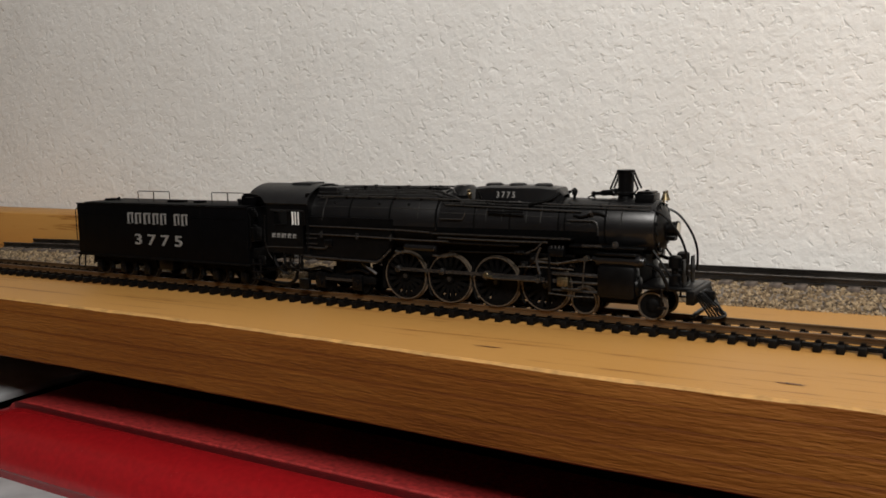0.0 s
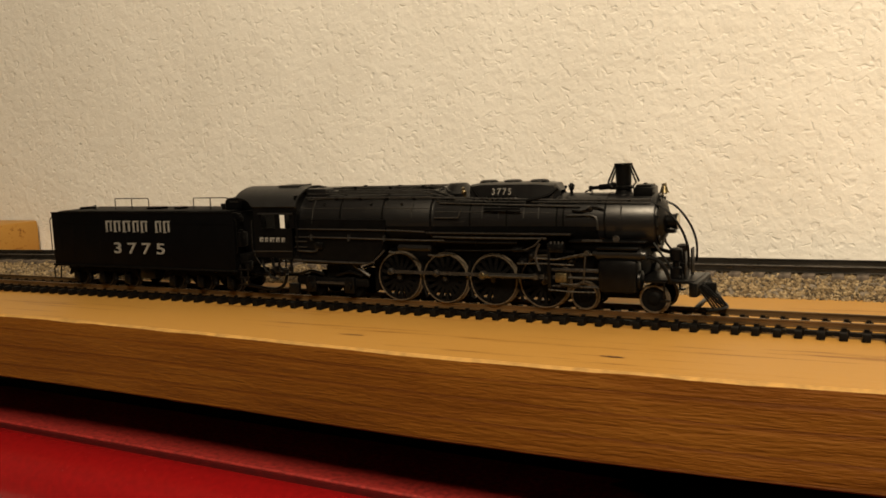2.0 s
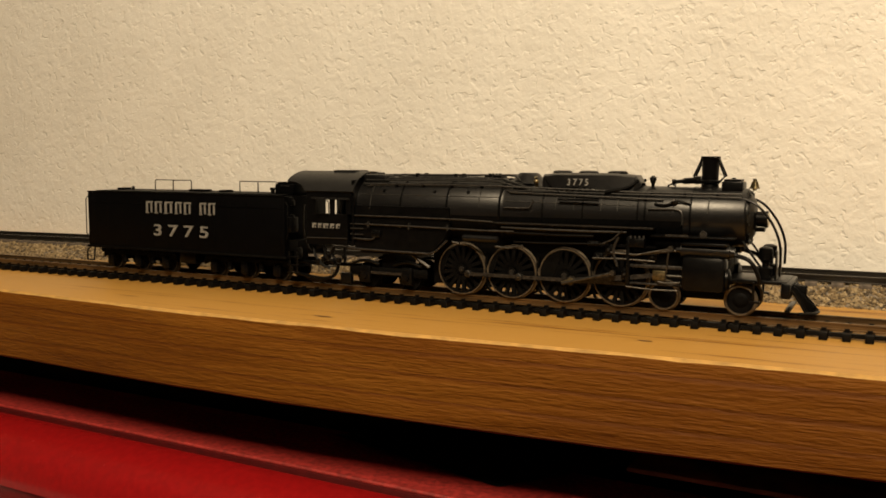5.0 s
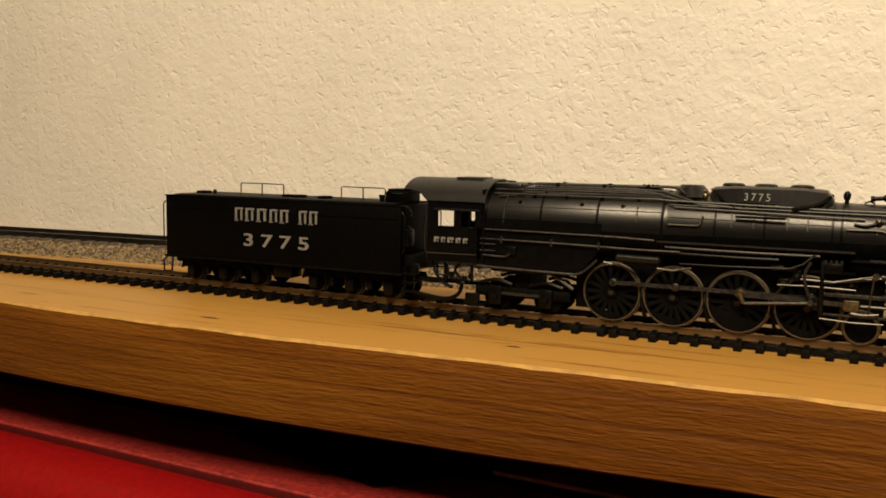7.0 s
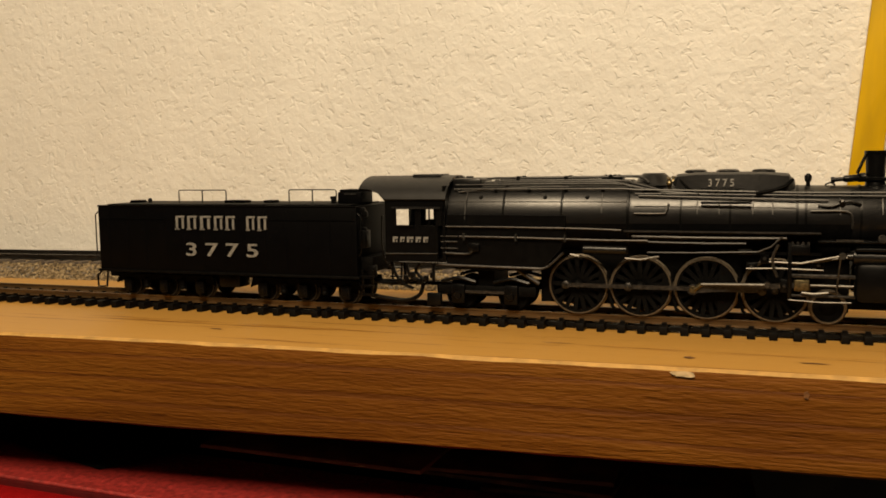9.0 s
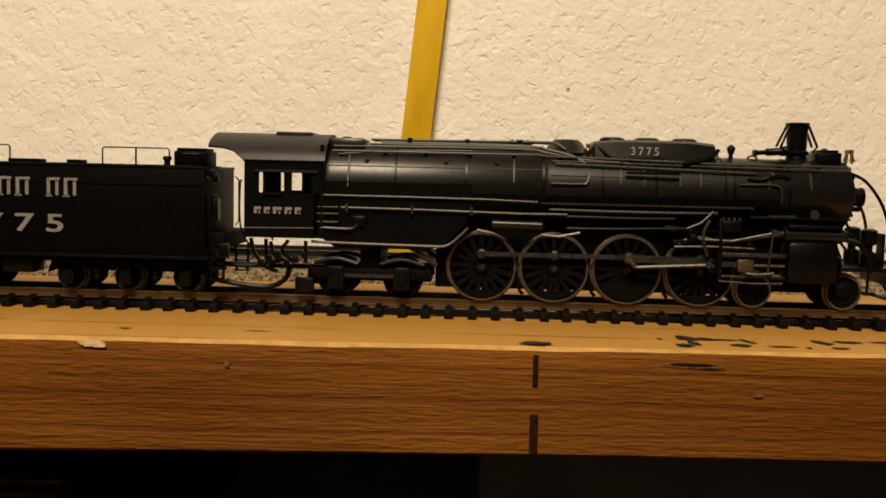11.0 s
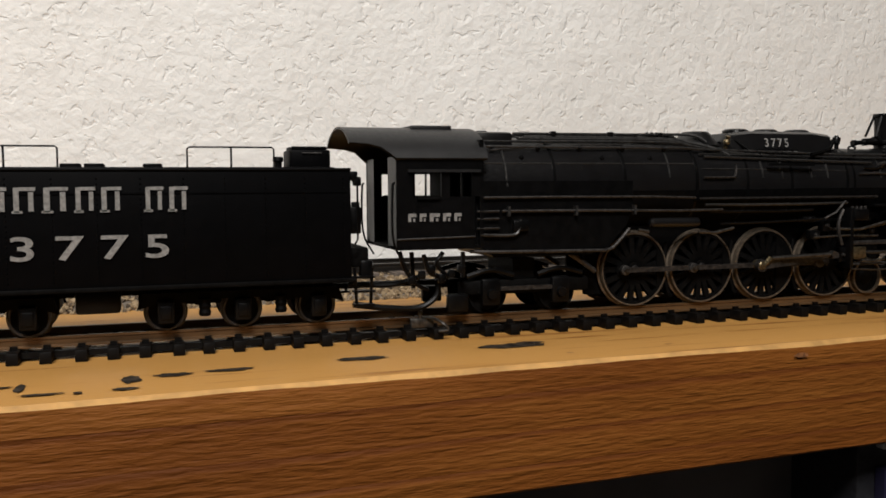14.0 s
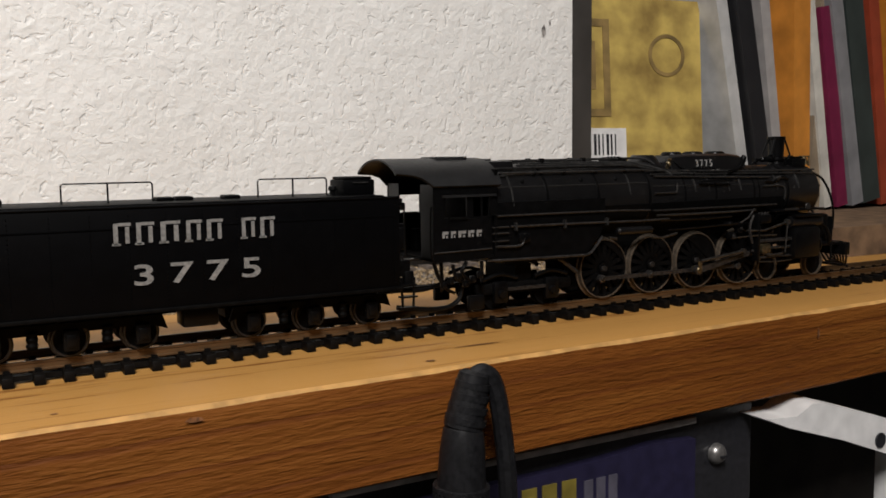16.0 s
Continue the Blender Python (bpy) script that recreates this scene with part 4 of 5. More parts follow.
# handrails with stanchions, pipes and running boards on both sides
for s in (-1, 1):
    def on(x, deg, off=0.0009):
        r = (0.0146 if x < 0.02 else 0.0141 - (x - 0.022) * 0.029 if x < 0.0815 else 0.0122) + off
        return (x, s * r * math.cos(radians(deg)), AXIS + r * math.sin(radians(deg)))
    rail_pts = [on(x, 46, 0.0013) for x in (-0.052, -0.02, 0.0, 0.018, 0.0225, 0.05, 0.0815, 0.085, 0.1225)]
    hr = part("handrail", P(rail_pts, 0.00046, 6), M_PIPE, loco)
    for x in (-0.049, -0.034, -0.020, -0.005, 0.010, 0.026, 0.041, 0.056, 0.070, 0.0865, 0.100, 0.113):
        p0, p1 = on(x, 46, -0.0004), on(x, 46, 0.0016)
        part("stanchion", lathe(bmesh.new(), p0, p1, [(0, 0.0006), (0.4, 0.0005), (0.55, 0.0009), (1, 0.0008)], 8), M_BLACK, hr)
    part("boiler_pipe", P([on(-0.052, 58), on(0.0, 60), on(0.016, 58), on(0.024, 52), on(0.034, 44), on(0.05, 40)], 0.00050, 6, 4), M_PIPE, loco)
    part("boiler_pipe", P([on(-0.036, 72), on(0.012, 70), on(0.022, 62), on(0.030, 50), on(0.034, 38)], 0.0006, 6, 4), M_PIPE, loco)
    part("boiler_pipe", P([on(0.0225, 8, 0.0006), on(0.032, 8, 0.0006), on(0.0345, 10, 0.0006), on(0.0355, 24, 0.0006)], 0.0004, 6, 3), M_ROD, loco)
    part("boiler_pipe", P([on(0.024, 36), on(0.06, 34), on(0.092, 32)], 0.0004, 6), M_PIPE, loco)
    part("boiler_pipe", P([on(-0.050, 42), on(-0.034, 48), on(-0.018, 52), on(-0.004, 53)], 0.0003, 6), M_PIPE, loco)
    part("top_pipe", P([(-0.0395, s * 0.0045, 0.0546), (0.002, s * 0.0045, 0.0548), (0.019, s * 0.0048, 0.0550), (0.0245, s * 0.0062, 0.0545), (0.0275, s * 0.0080, 0.0525)], 0.0005, 6, 4), M_PIPE, loco)
    part("top_pipe", P([(-0.0395, s * 0.0078, 0.0530), (0.0, s * 0.0078, 0.0530), (0.014, s * 0.0080, 0.0528), (0.021, s * 0.0095, 0.0510)], 0.00045, 6, 4), M_PIPE, loco)
    for x in (-0.026, -0.006, 0.012):
        part("pipe_saddle", B(x - 0.0008, x + 0.0008, s * 0.0045 - 0.0009, s * 0.0045 + 0.0009, 0.0528, 0.0555, 0.0002), M_FRAME, loco)
    part("boiler_step", B(0.0475, 0.0655, s * 0.0139 - 0.0006, s * 0.0139 + 0.0006, 0.0446, 0.0455), M_BLACK, loco)
    for x in (0.010, 0.046, 0.054, 0.066, 0.073, 0.096, 0.110):
        part("boiler_strap", P([on(x, a, -0.0001) for a in (8, 20, 32, 44)], 0.00036, 5), M_PIPE, loco)
    part("check_valve", lathe(bmesh.new(), on(0.0965, 28, -0.0005), on(0.0965, 28, 0.0026), [(0, 0.0014), (0.5, 0.0012), (1, 0.0005)], 10), M_ROD, loco)
    part("check_pipe", P([on(0.0885, 24, 0.0007), on(0.093, 22, 0.0009), on(0.0985, 30, 0.0012), on(0.103, 26, 0.0008)], 0.0005, 6, 4), M_BLACK, loco)
    part("jacket_seam", P([on(-0.053, 26, 0.0), on(0.0195, 26, 0.0)], 0.00022, 5), M_PIPE, loco)
    part("jacket_seam", P([on(0.0225, 20, 0.0), on(0.0815, 20, 0.0)], 0.00022, 5), M_PIPE, loco)
    part("conduit", P([on(0.0225, 40, 0.0008), on(0.050, 41, 0.0008), on(0.0815, 42, 0.0009), on(0.1225, 40, 0.0008)], 0.00034, 6), M_PIPE, loco)
    part("conduit", P([on(0.0860, 14, 0.0006), on(0.0980, 14, 0.0006), on(0.1000, 2, 0.0006), on(0.1000, -14, 0.0006)], 0.00042, 6, 3), M_PIPE, loco)
    part("blow_pipe", P([on(-0.046, 44, 0.0005), on(-0.046, 20, 0.0005), on(-0.046, -2, 0.0012)], 0.00036, 6), M_PIPE, loco)
    for x in (-0.040, -0.013, 0.004):
        part("washout_plug", lathe(bmesh.new(), on(x, 34, -0.0003), on(x, 34, 0.0007), [(0, 0.0009), (0.7, 0.0008), (1, 0.0005)], 8), M_BLACK, loco)
    part("cooling_pipe", P([(0.022, s * 0.0160, 0.0322), (0.040, s * 0.0160, 0.0320), (0.060, s * 0.0160, 0.0320), (0.078, s * 0.0160, 0.0322)], 0.0005, 6), M_PIPE, loco)
    part("cooling_pipe", P([(0.024, s * 0.0158, 0.0300), (0.050, s * 0.0158, 0.0298), (0.064, s * 0.0158, 0.0300)], 0.0005, 6), M_BLACK, loco)
    # running boards
    part("running_board", B(0.019, 0.0895, min(s * 0.0118, s * 0.0172), max(s * 0.0118, s * 0.0172), 0.0336, 0.0344, 0.0002), M_BLACK, loco)
    # thin lighter strip paints the highlight along the running board's edge
    part("running_board_highlight", B(0.019, 0.0895, s * 0.0174 - 0.0002, s * 0.0174 + 0.0002, 0.0340, 0.0346), M_ROD, loco, "board edge in lighter grey for its highlight")
    part("running_board", B(0.0885, 0.1215, min(s * 0.0105, s * 0.0172), max(s * 0.0105, s * 0.0172), 0.0308, 0.0316, 0.0002), M_BLACK, loco)
    part("ash_pan_pipe", P([(-0.054, s * 0.0166, 0.0352), (-0.03, s * 0.0166, 0.0352), (0.002, s * 0.0166, 0.0350), (0.018, s * 0.0166, 0.0345)], 0.0004, 6), M_ROD, loco)
    part("ash_pan_pipe", P([(-0.048, s * 0.0168, 0.0312), (-0.02, s * 0.0168, 0.0310), (0.012, s * 0.0168, 0.0305), (0.028, s * 0.0168, 0.0306)], 0.00045, 6), M_ROD, loco)
    for x in (-0.046, -0.024, -0.004):
        part("pipe_clamp", B(x - 0.0004, x + 0.0004, s * 0.0168 - 0.0008, s * 0.0168 + 0.0008, 0.0296, 0.0325), M_PIPE, loco)
    part("air_tank", lathe(bmesh.new(), (0.0025, s * 0.0150, 0.0268), (0.0205, s * 0.0150, 0.0266), [(0, 0.0009), (0.04, 0.0016), (0.96, 0.0016), (1, 0.0009)], 14), M_BOILER, loco, "small air tank under the running board")
    part("lower_pipe", P([(-0.058, s * 0.0165, 0.0195), (-0.050, s * 0.0168, 0.0192), (-0.02, s * 0.0168, 0.0188), (-0.0125, s * 0.0166, 0.0190), (-0.0085, s * 0.0160, 0.0218), (-0.005, s * 0.0155, 0.0252)], 0.00055, 6, 4), M_ROD, loco)
    part("injector", B(-0.0445, -0.0395, s * 0.0160 - 0.0012, s * 0.0160 + 0.0012, 0.0250, 0.0285, 0.0006), M_BLACK, loco)
    part("injector_pipe", P([(-0.055, s * 0.0168, 0.0243), (-0.046, s * 0.0168, 0.0240), (-0.043, s * 0.0168, 0.0248), (-0.042, s * 0.0166, 0.0285)], 0.0005, 6, 3), M_PIPE, loco)
    for z in (0.0262, 0.0290, 0.0312):
        part("cab_step_rail", P([(-0.0560, s * 0.0170, z), (-0.0490, s * 0.0168, z)], 0.0003, 5), M_PIPE, loco)
    # cylinder block and valve chest
    y0, y1 = sorted((s * 0.0095, s * 0.0182))
    cylb = part("cylinder", B(0.1012, 0.1185, y0, y1, 0.0092, 0.0238, 0.0022), M_BLACK, loco)
    part("valve_chest", lathe(bmesh.new(), (0.0985, s * 0.0145, 0.0258), (0.1215, s * 0.0145, 0.0256), [(0, 0.0012), (0.08, 0.0013), (0.09, 0.0027), (0.92, 0.0027), (0.93, 0.0022), (1, 0.0018)], 18), M_BOILER, cylb)
    part("chest_cover", B(0.1010, 0.1188, s * 0.0150 - 0.0034, s * 0.0150 + 0.0034, 0.0280, 0.0292, 0.0004), M_BLACK, cylb)
    part("cylinder_head", lathe(bmesh.new(), (0.1185, s * 0.0138, Z_CYL), (0.1200, s * 0.0138, Z_CYL), [(0, 0.0042), (0.6, 0.0040), (1, 0.0022)], 20), M_BLACK, cylb)
    part("round_badge", lathe(bmesh.new(), (0.1095, s * 0.0172, 0.0325), (0.1095, s * 0.0177, 0.0325), [(0, 0.0016), (1, 0.0014)], 16), M_ROD, loco, "small round works plate")
    part("builder_strip", B(0.0945, 0.1035, s * 0.0173 - 0.0002, s * 0.0173 + 0.0002, 0.0313, 0.0322), M_ROD, loco)
    part("guide_bar", B(0.0800, 0.1015, s * 0.0152 - 0.0010, s * 0.0152 + 0.0010, 0.0178, 0.0192, 0.0002), M_ROD, loco)
    part("guide_bar", B(0.0800, 0.1015, s * 0.0152 - 0.0010, s * 0.0152 + 0.0010, 0.0108, 0.0116, 0.0002), M_ROD, loco)
    part("guide_yoke", B(0.0785, 0.0800, s * 0.0142 - 0.0032, s * 0.0142 + 0.0032, 0.0100, 0.0305, 0.0003), M_BLACK, loco)
    part("valve_rod", P([(0.0790, s * 0.0162, 0.0226), (0.0905, s * 0.0162, 0.0242), (0.0995, s * 0.0150, 0.0256)], 0.0004, 6), M_STEEL, loco, "bright steel valve rod")
    part("radius_rod", P([(0.0720, s * 0.0168, 0.0235), (0.0830, s * 0.0170, 0.0232), (0.0965, s * 0.0172, 0.0262)], 0.00045, 6), M_STEEL, loco)
    part("rod_knuckle", lathe(bmesh.new(), (0.0968, s * 0.0163, 0.0262), (0.0968, s * 0.0182, 0.0262), [(0, 0.0013), (1, 0.0012)], 12), M_STEEL, loco)
    part("combination_lever", P([(0.0962, s * 0.0178, 0.0262), (0.0955, s * 0.0178, 0.0190), (0.0950, s * 0.0178, 0.0128)], 0.00035, 6), M_STEEL, loco)
    part("expansion_link", P([(0.0752, s * 0.0174, 0.0300), (0.0735, s * 0.0174, 0.0262), (0.0735, s * 0.0174, 0.0225), (0.0750, s * 0.0174, 0.0180)], 0.0006, 6, 4), M_ROD, loco)
    part("lifting_arm", P([(0.0680, s * 0.0168, 0.0270), (0.0725, s * 0.0170, 0.0290), (0.0765, s * 0.0168, 0.0328)], 0.0004, 6), M_ROD, loco)
    part("lubricator", B(0.0795, 0.0860, s * 0.0160 - 0.0018, s * 0.0160 + 0.0018, 0.0262, 0.0300, 0.0005), M_BLACK, loco)
    for k in range(4):
        part("lubricator_cap", lathe(bmesh.new(), (0.0800 + k * 0.0018, s * 0.0162, 0.0300), (0.0800 + k * 0.0018, s * 0.0162, 0.0310), [(0, 0.0006), (1, 0.0005)], 8), M_ROD, loco)
    for k, (gx, gz, gw, gh) in enumerate(((0.066, 0.0215, 0.004, 0.003), (0.0705, 0.0245, 0.003, 0.004), (0.0845, 0.0205, 0.005, 0.002), (0.089, 0.0225, 0.004, 0.0022), (0.0775, 0.0145, 0.003, 0.005), (0.0635, 0.0268, 0.005, 0.002))):
        part("gear_casting", B(gx - gw / 2, gx + gw / 2, s * 0.0138 - 0.0014, s * 0.0138 + 0.0014, gz - gh / 2, gz + gh / 2, 0.0004), M_BLACK, loco)
        part("casting_bolt", lathe(bmesh.new(), (gx, s * 0.0152, gz), (gx, s * 0.0160, gz), [(0, 0.0007), (1, 0.0005)], 8), M_ROD, loco)
    part("gear_rod", P([(0.0640, s * 0.0165, 0.0208), (0.0760, s * 0.0170, 0.0212), (0.0905, s * 0.0168, 0.0208)], 0.00035, 6), M_STEEL, loco)
    part("gear_rod", P([(0.0790, s * 0.0176, 0.0098), (0.0900, s * 0.0176, 0.0092), (0.1000, s * 0.0174, 0.0094)], 0.0003, 6), M_STEEL, loco)
    part("gear_bracket", B(0.0655, 0.0900, s * 0.0135 - 0.0006, s * 0.0135 + 0.0006, 0.0258, 0.0268), M_BLACK, loco)
    part("reverse_rod", P([(0.0280, s * 0.0160, 0.0260), (0.045, s * 0.0162, 0.0262), (0.0680, s * 0.0162, 0.0270)], 0.0004, 6), M_BLACK, loco)
    part("spring_hanger", P([(0.0195, s * 0.0165, 0.0236), (0.0255, s * 0.0165, 0.0232), (0.0325, s * 0.0165, 0.0246)], 0.0005, 6), M_STEEL, loco)
    part("spring_hanger", P([(-0.002, s * 0.0160, 0.0246), (0.0015, s * 0.0160, 0.0240)], 0.0006, 6), M_STEEL, loco)
    part("frame_side", B(-0.016, 0.100, s * 0.0062 - 0.0006, s * 0.0062 + 0.0006, 0.0040, 0.0300), M_FRAME, loco)
    for x in (0.0124, 0.0372, 0.0620):
        part("brake_hanger", P([(x, s * 0.0088, 0.0200), (x - 0.0012, s * 0.0088, 0.0120), (x + 0.001, s * 0.0088, 0.0035), (x + 0.002, s * 0.0088, 0.0025)], 0.0007, 6), M_FRAME, loco)
    # front pipes
    part("front_hose", P([(0.1232, s * 0.0085, 0.0470), (0.1290, s * 0.0092, 0.0440), (0.1345, s * 0.0092, 0.0370), (0.1375, s * 0.0090, 0.0290), (0.1378, s * 0.0085, 0.0200)], 0.00055, 7, 6), M_BLACK, loco, "curved black front pipe")
    part("front_pipe", P([(0.1215, s * 0.0120, 0.0245), (0.1270, s * 0.0130, 0.0225), (0.1300, s * 0.0130, 0.0175), (0.1310, s * 0.0120, 0.0135)], 0.0009, 8, 5), M_BLACK, loco)
    pump = part("air_pump", lathe(bmesh.new(), (0.1322, s * 0.0068, 0.0150), (0.1322, s * 0.0068, 0.0280), [(0, 0.0026), (0.35, 0.0026), (0.4, 0.0014), (0.55, 0.0014), (0.6, 0.0027), (0.95, 0.0027), (1, 0.0015)], 16), M_BLACK, loco)
    part("pump_shield", B(0.1360, 0.1366, s * 0.0068 - 0.0030, s * 0.0068 + 0.0030, 0.0150, 0.0265, 0.0003), M_BLACK, loco)
    part("smokebox_brace", P([(0.1232, s * 0.0085, 0.0300), (0.1290, s * 0.0090, 0.0220), (0.1345, s * 0.0085, 0.0152)], 0.0005, 6), M_BLACK, loco)
    part("steps", B(0.1275, 0.1315, s * 0.0150 - 0.0012, s * 0.0150 + 0.0012, 0.0062, 0.0070), M_BLACK, loco)
    part("step_hanger", P([(0.1290, s * 0.0150, 0.0145), (0.1290, s * 0.0150, 0.0066)], 0.0005, 5), M_BLACK, loco)

part("saddle", B(0.1015, 0.1180, -0.0095, 0.0095, 0.0150, 0.0290, 0.001), M_FRAME, loco)
part("front_deck", B(0.1180, 0.1410, -0.0125, 0.0125, 0.0135, 0.0150, 0.0004), M_BLACK, loco)
part("buffer_beam", B(0.1390, 0.1425, -0.0150, 0.0150, 0.0085, 0.0145, 0.0005), M_BLACK, loco)
pilot = part("pilot", B(0.1405, 0.1425, -0.0130, 0.0130, 0.0030, 0.0042, 0.0002), M_BLACK, loco, "barred black pilot")
for k in range(11):
    u = -1 + 2 * k / 10
    part("pilot_bar", P([(0.1420, u * 0.0125, 0.0130), (0.1460 + 0.003 * (1 - abs(u)), u * 0.0105, 0.0065), (0.1480 + 0.004 * (1 - abs(u)), u * 0.0085, 0.0026)], 0.0005, 6), M_BLACK, pilot)
part("pilot_foot", P([(0.1455, -0.0115, 0.0026), (0.1505, -0.006, 0.0024), (0.1520, 0, 0.0024), (0.1505, 0.006, 0.0024), (0.1455, 0.0115, 0.0026)], 0.0007, 6), M_BLACK, pilot)
part("coupler", B(0.1425, 0.1475, -0.0018, 0.0018, 0.0085, 0.0125, 0.0006), M_FRAME, loco)

# cab
cab = part("cab_body", B(-0.0805, -0.0800, -0.0170, -0.0085, 0.0205, 0.0470), M_BLACK, loco, "black cab with open windows")
part("cab_rear_post", B(-0.0805, -0.0800, 0.0085, 0.0170, 0.0205, 0.0470), M_BLACK, cab)
for s in (-1, 1):
    y0, y1 = sorted((s * 0.0172, s * 0.0180))
    for q in ((-0.0806, -0.0570, 0.0205, 0.0356), (-0.0806, -0.0545, 0.0424, 0.0470), (-0.0806, -0.0757, 0.0356, 0.0424), (-0.0672, -0.0646, 0.0356, 0.0424), (-0.0580, -0.0552, 0.0356, 0.0424)):
        part("cab_panel", B(q[0], q[1], y0, y1, q[2], q[3]), M_BLACK, cab)
    part("window_ledge", B(-0.0745, -0.0675, s * 0.0184 - 0.0004, s * 0.0184 + 0.0004, 0.0349, 0.0358), M_FRAME, cab)
    part("window_hood", B(-0.0772, -0.0556, s * 0.0186 - 0.0005, s * 0.0186 + 0.0005, 0.0426, 0.0434), M_ROOF, cab)
    part("window_post", B(-0.0612, -0.0606, s * 0.0176 - 0.0002, s * 0.0176 + 0.0002, 0.0356, 0.0424), M_BLACK, cab)
    part("grab_iron", P([(-0.0812, s * 0.0184, 0.0395), (-0.0818, s * 0.0186, 0.0385), (-0.0820, s * 0.0186, 0.0280), (-0.0812, s * 0.0180, 0.0220), (-0.0785, s * 0.0172, 0.0170)], 0.00035, 6, 3), M_BLACK, cab)
    part("cab_sill", P([(-0.0805, s * 0.0183, 0.0236), (-0.0570, s * 0.0183, 0.0240)], 0.0003, 5), M_PIPE, cab)
    # railway company initials as plain bars
    x = -0.0772
    for w in (0.0024, 0.0020, 0.0030, 0.0024, 0.0022):
        bm = bmesh.new()
        box(bm, x, x + w * 0.36, s * 0.0182 - 0.0001, s * 0.0182 + 0.0001, 0.0286, 0.0309)
        box(bm, x + w * 0.36, x + w, s * 0.0182 - 0.0001, s * 0.0182 + 0.0001, 0.0299, 0.0309)
        box(bm, x + w * 0.62, x + w * 0.85, s * 0.0182 - 0.0001, s * 0.0182 + 0.0001, 0.0286, 0.0295)
        part("lettering", bm, M_LETTER, cab, "off-white lettering bar")
        x += w + 0.0010
bm = bmesh.new()
part("cab_front", B(-0.0552, -0.0540, -0.0172, 0.0172, 0.0205, 0.0520), M_BLACK, cab)
part("cab_floor", B(-0.0805, -0.0545, -0.0168, 0.0168, 0.0205, 0.0215), M_FRAME, cab)
part("backhead", B(-0.0625, -0.0553, -0.0095, 0.0095, 0.0216, 0.0440, 0.0015), M_FRAME, cab)
for s in (-1, 1):
    part("cab_seat", B(-0.0735, -0.0690, s * 0.0120 - 0.002, s * 0.0120 + 0.002, 0.0216, 0.0300, 0.0005), M_FRAME, cab)
# roof: an arched sheet, its rear overhang cut higher at the eaves
bm = bmesh.new()
rows_o, rows_i = [], []
for x, low in ((-0.0935, 0.70), (-0.0925, 0.705), (-0.0880, 0.73), (-0.0845, 0.80), (-0.0820, 0.93), (-0.0808, 1.0), (-0.0700, 1.0), (-0.0540, 1.0), (-0.0533, 1.0)):
    o, i = [], []
    for k in range(25):
        u = (-1 + 2 * k / 24) * low
        a = u * radians(80)
        y = 0.0190 * math.sin(a) / math.sin(radians(80))
        z = 0.0466 + 0.0095 * (math.cos(a) - math.cos(radians(80))) / (1 - math.cos(radians(80)))
        o.append((x, y, z))
        i.append((x, y * 0.96, z - 0.0006))
    rows_o.append(o)
    rows_i.append(i)
sheet(bm, rows_o)
sheet(bm, rows_i)
for a, b in ((rows_o[0], rows_i[0]), (rows_o[-1], rows_i[-1])):
    sheet(bm, [a, b])
sheet(bm, [[r[0] for r in rows_o], [r[0] for r in rows_i]])
sheet(bm, [[r[-1] for r in rows_o], [r[-1] for r in rows_i]])
bmesh.ops.remove_doubles(bm, verts=bm.verts, dist=1e-6)
roof = part("cab_roof", bm, M_ROOF, loco, "grey-black arched cab roof")
part("roof_hatch", B(-0.0725, -0.0600, -0.0062, 0.0062, 0.0553, 0.0566, 0.0003), M_ROOF, roof)
part("turret_cover", B(-0.0540, -0.0410, -0.0085, 0.0085, 0.0495, 0.0549, 0.0012), M_BOILER, loco)
part("turret_knob", B(-0.0500, -0.0470, -0.002, 0.001, 0.0545, 0.0556, 0.0004), M_ROOF, loco)

# trailing truck
truck = part("trailing_truck", B(-0.0600, -0.0170, -0.0118, -0.0105, 0.0060, 0.0105, 0.0008), M_FRAME, loco)
part("truck_frame", B(-0.0600, -0.0170, 0.0105, 0.0118, 0.0060, 0.0105, 0.0008), M_FRAME, truck)
part("truck_bolster", B(-0.0420, -0.0350, -0.0105, 0.0105, 0.0060, 0.0165), M_FRAME, truck)
for s in (-1, 1):
    for x in TRAILS:
        part("axle_box", B(x - 0.0030, x + 0.0030, s * 0.0125 - 0.0012, s * 0.0125 + 0.0012, 0.0028, 0.0110, 0.0008), M_BLACK, truck)
        part("axle_cap", lathe(bmesh.new(), (x, s * 0.0136, 0.0062), (x, s * 0.0146, 0.0062), [(0, 0.0018), (1, 0.0014)], 12), M_BLACK, truck)
        part("truck_spring", P([(x - 0.0075, s * 0.0124, 0.0118), (x, s * 0.0124, 0.0135), (x + 0.0075, s * 0.0124, 0.0118)], 0.0008, 6, 4), M_BLACK, truck)
    part("equalizer", B(-0.0470, -0.0300, s * 0.0128 - 0.0005, s * 0.0128 + 0.0005, 0.0072, 0.0084), M_ROD, truck)
    part("truck_foot", B(-0.0640, -0.0575, s * 0.0128 - 0.0012, s * 0.0128 + 0.0012, 0.0015, 0.0068, 0.0006), M_BLACK, truck)
    part("ash_chute", P([(-0.0245, s * 0.0135, 0.0180), (-0.0200, s * 0.0135, 0.0150), (-0.0155, s * 0.0128, 0.0120)], 0.0009, 6), M_ROD, truck)

